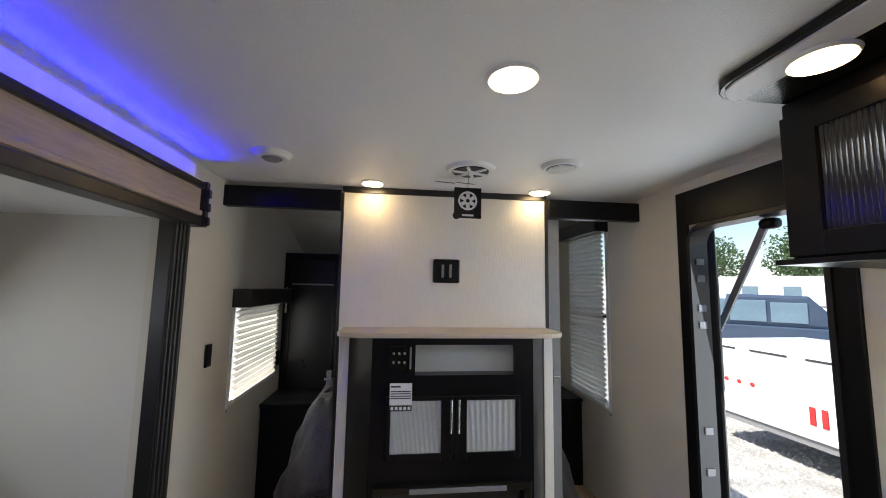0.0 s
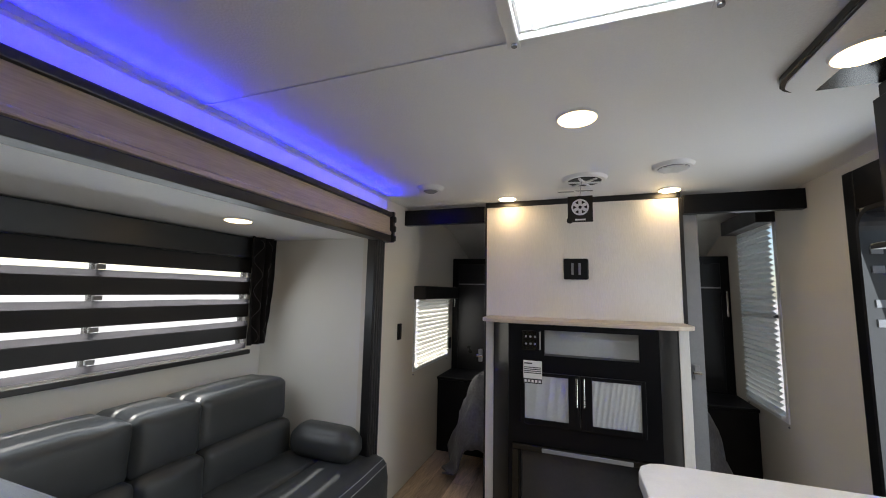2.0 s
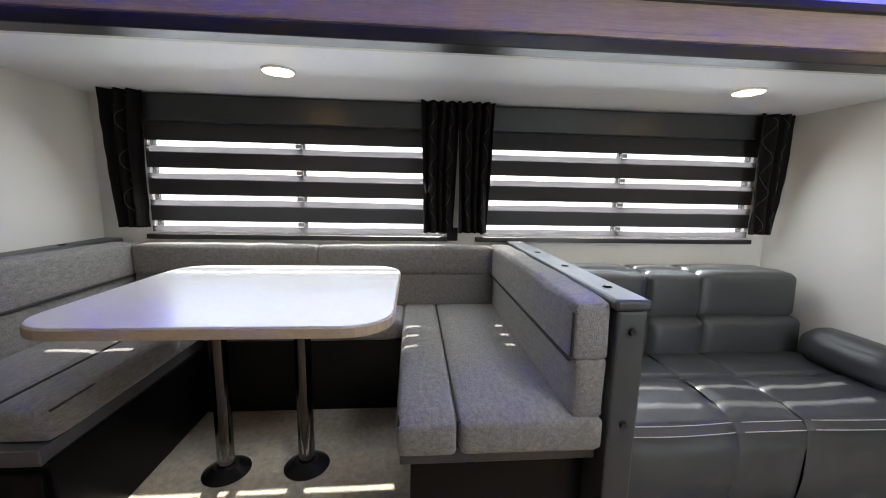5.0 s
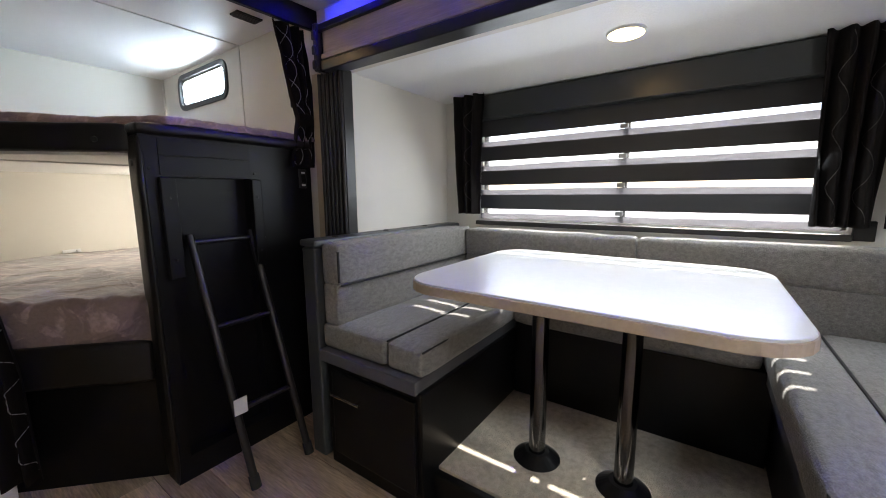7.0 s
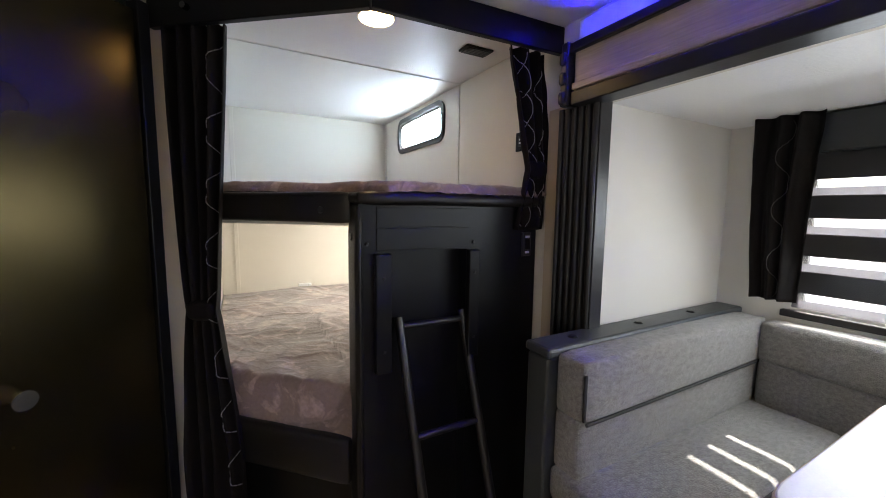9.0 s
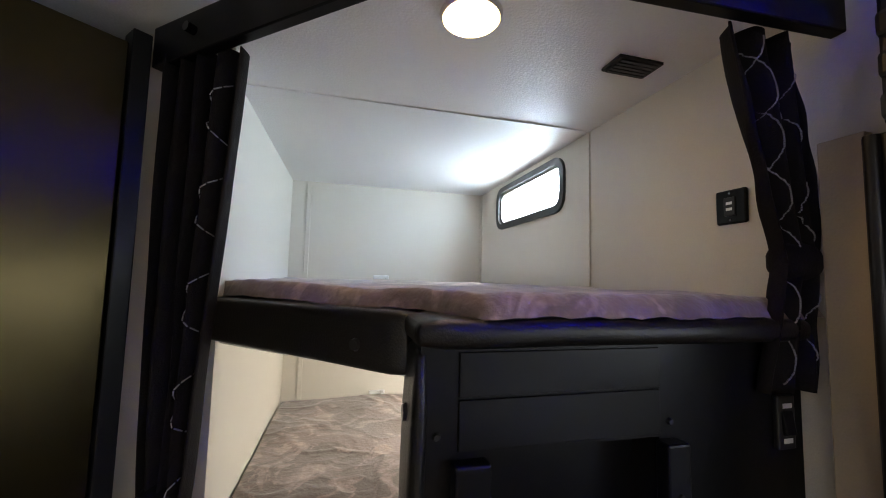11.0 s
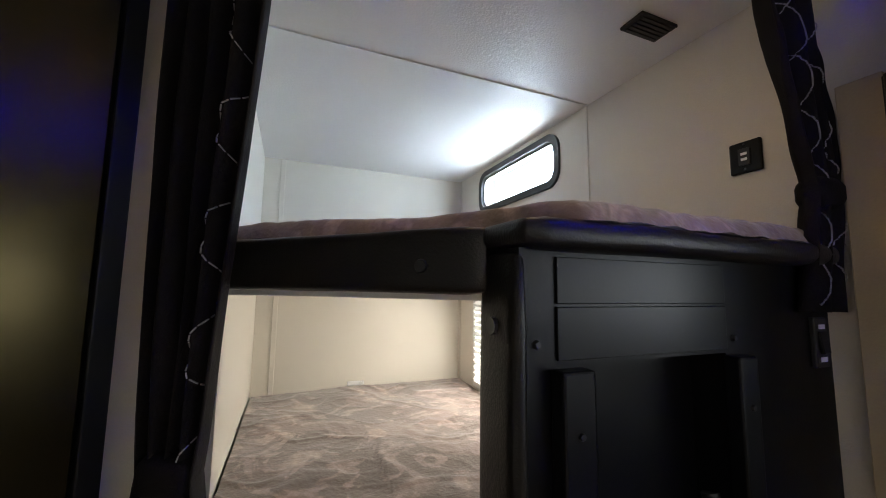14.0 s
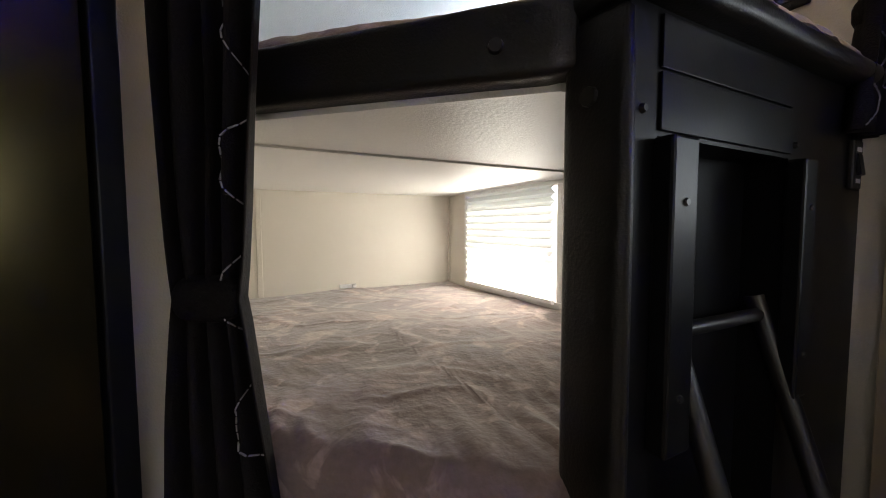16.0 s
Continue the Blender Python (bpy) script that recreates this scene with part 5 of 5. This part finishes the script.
tagged(link("loose_gravel", bm, GRAVEL), "loose grey gravel stones", "gravel", kind="stuff")


def wheel(x, y, z, r, parent, along):
    a = Vector((0.11, 0, 0)) if along == "y" else Vector((0, 0.11, 0))
    t = part("wheel", rod(Vector((x, y, z)) - a, Vector((x, y, z)) + a, r, seg=28), TYRE, parent)
    part("rim", rod(Vector((x, y, z)) - a * 1.04, Vector((x, y, z)) + a * 1.04, r * 0.58, seg=20), CHROME, t)


tl_ = thing("travel_trailer", (5.2, 3.9, GZ), "white enclosed trailer with red marker lights", "trailer")
TM = Matrix.Translation((4.95, 3.9, GZ)) @ pose(0, 0, 0, 0, 0, -86)
part("body", turn_mesh(box(-1.6, 3.4, 0.0, 1.9, 0.42, 1.38, 0.05), TM), WHITEPAINT, tl_)
part("skirt", turn_mesh(box(-1.5, 3.3, 0.05, 1.85, 0.34, 0.42), TM), GREY, tl_)
for k in range(3):
    part("marker_light", turn_mesh(rod((-1.2 + 0.18 * k, -0.012, 0.88), (-1.2 + 0.18 * k, 0.0, 0.88), 0.028, seg=14), TM), REDLENS, tl_)
for k in range(2):
    part("tail_light", turn_mesh(box(-0.20 + 0.12 * k, -0.14 + 0.12 * k, -0.012, 0.0, 0.60, 0.80, 0.004), TM), REDLENS, tl_)
for k in range(3):
    part("roof_slot", turn_mesh(box(-1.5 + 0.65 * k, -1.05 + 0.65 * k, -0.008, 0.0, 1.30, 1.325), TM), INK, tl_)
part("tongue", turn_mesh(box(-2.5, -1.55, 0.8, 1.0, 0.36, 0.46, 0.01), TM), GREY, tl_)
for sx in (1.3, 2.1):
    m3 = TM @ Vector((sx, 1.3, 0.36))
    wheel(m3.x, m3.y, m3.z, 0.34, tl_, "y")

pk = thing("pickup_truck", (10, 8.6, GZ), "dark blue pickup truck parked on the lot", "pickup truck")
PM = Matrix.Translation((9.7, 8.9, GZ)) @ pose(0, 0, 0, 0, 0, -49) @ Matrix.Diagonal((1.0, 1.0, 1.12, 1))


def side_shape(pts, y0, y1, bevel=0.03):
    return turn_mesh(prism(pts, y0, y1, bevel), PM @ pose(0, 0, 0, 90, 0, 0))


part("body", side_shape([(-2.8, 0.5), (2.7, 0.5), (2.75, 0.95), (2.6, 1.08), (1.3, 1.16), (-0.9, 1.16), (-2.8, 1.14)], -0.95, 0.95), BLUEPAINT, pk)
part("cab", side_shape([(-0.95, 1.15), (1.35, 1.15), (0.75, 1.80), (-0.75, 1.83)], -0.85, 0.85, 0.06), BLUEPAINT, pk)
part("side_window", turn_mesh(box(-0.70, 0.0, -0.875, -0.845, 1.24, 1.70, 0.01), PM), TINTED, pk)
part("side_window", turn_mesh(box(0.08, 0.72, -0.875, -0.845, 1.24, 1.66, 0.01), PM), TINTED, pk)
part("rear_window", turn_mesh(box(-0.93, -0.78, -0.70, 0.70, 1.26, 1.72, 0.02), PM), TINTED, pk)
part("tail_light", turn_mesh(box(-2.83, -2.76, -0.93, -0.78, 0.85, 1.10, 0.01), PM), REDLENS, pk)
part("bumper", turn_mesh(box(-2.95, -2.78, -0.9, 0.9, 0.50, 0.68, 0.02), PM), CHROME, pk)
for sx in (-1.75, 1.75):
    for sy in (-0.86, 0.86):
        m3 = PM @ Vector((sx, sy, 0.40))
        t_ = part("wheel", turn_mesh(rod((sx, sy - 0.12, 0.36), (sx, sy + 0.12, 0.36), 0.39, seg=26), PM), TYRE, pk)
        part("rim", turn_mesh(rod((sx, sy - 0.126, 0.36), (sx, sy + 0.126, 0.36), 0.23, seg=18), PM), CHROME, t_)

for k, (x, y, a, w) in enumerate(((27, 23, -48, 9), (30, 33, -44, 9), (22, 31, -40, 8))):
    r_ = thing("parked_trailer", (x, y, GZ), "white travel trailer parked far across the lot", "trailer", "far trailers")
    m4 = Matrix.Translation((x, y, GZ)) @ pose(0, 0, 0, 0, 0, a)
    part("body", turn_mesh(box(-w / 2, w / 2, 0, 2.4, 0.6, 3.3, 0.12), m4), WHITEPAINT, r_)
    for q in (-0.3, -0.05, 0.28):
        part("window", turn_mesh(box(q * w, q * w + 0.9, -0.03, 0.0, 1.9, 2.6, 0.01), m4), TINTED, r_)
    part("stripe", turn_mesh(box(-w / 2 + 0.1, w / 2 - 0.1, -0.015, 0.0, 1.2, 1.35), m4), GREY, r_)
    for q in (-0.6, 0.6):
        part("wheel", turn_mesh(rod((q, 0.1, 0.38), (q, 0.35, 0.38), 0.38, seg=18), m4), TYRE, r_)


def tree(x, y, h):
    t = thing("tree", (x, y, GZ), "leafy green tree beyond the lot", "tree", "far trees")
    bm = rod((x, y, GZ), (x + 0.1, y, GZ + h * 0.5), 0.22, 0.10, 10)
    for k in range(6):
        a = k * 1.1
        rod((x + 0.05, y, GZ + h * (0.3 + 0.03 * k)), (x + h * 0.22 * math.cos(a), y + h * 0.22 * math.sin(a), GZ + h * (0.55 + 0.06 * k)), 0.07, 0.02, 6, bm=bm)
    part("trunk", bm, BARK, t)
    vsx, fs = [], []
    for k in range(2600):
        c = Vector((random.gauss(0, 1), random.gauss(0, 1), random.gauss(0, 1)))
        c = c.normalized() * random.random() ** 0.45
        bump_ = 1 + 0.35 * noise.noise(c * 2.5 + Vector((x, y, 0)))
        p = Vector((x, y, GZ + h * 0.66)) + Vector((c.x * h * 0.33, c.y * h * 0.33, c.z * h * 0.36)) * bump_
        u, v = Vector((random.uniform(-1, 1), random.uniform(-1, 1), random.uniform(-1, 1))).normalized(), Vector((random.uniform(-1, 1), random.uniform(-1, 1), random.uniform(-1, 1))).normalized()
        s_ = h * 0.022
        n0 = len(vsx)
        vsx += [p - u * s_, p + v * s_ * 0.6, p + u * s_, p - v * s_ * 0.6]
        fs.append((n0, n0 + 1, n0 + 2, n0 + 3))
    me = bpy.data.meshes.new("crown")
    me.from_pydata(vsx, [], fs)
    me.materials.append(LEAF)
    ob = new("crown", me)
    ob.parent = t
    ob.matrix_parent_inverse = Matrix.Translation((-x, -y, -GZ))
    return t


for x, y, h_ in ((40, 43, 9), (48, 40, 10), (36, 50, 10), (62, 50, 11), (30, 58, 9)):
    tree(x, y, h_)

# ---- floor planks ----
PW, PL = 0.152, 1.22
x = LX
meshes = {}
k = 0
while x < RX - 0.001:
    x1 = min(x + PW, RX)
    y = BACK - (k * 0.41) % PL
    while y < FRONT:
        a, b = max(y, BACK), min(y + PL, FRONT)
        if b - a > 0.02 and b > -2.95:
            key = (round(x1 - x, 4), round(b - a, 4))
            if key not in meshes:
                bm = box(-key[0] / 2 + 0.0008, key[0] / 2 - 0.0008, -key[1] / 2 + 0.0008, key[1] / 2 - 0.0008, -0.006, 0.0)
                bmesh.ops.bevel(bm, geom=[e for e in bm.edges if e.verts[0].co.z > -0.001 and e.verts[1].co.z > -0.001], offset=0.0012, segments=1, affect="EDGES")
                me = bpy.data.meshes.new("plank")
                bm.to_mesh(me)
                bm.free()
                me.materials.append(PLANK)
                meshes[key] = me
            ob = new("plank", meshes[key])
            ob.location = ((x + x1) / 2, (a + b) / 2, 0)
            ob.parent = floor
        y += PL
    x += PW
    k += 1
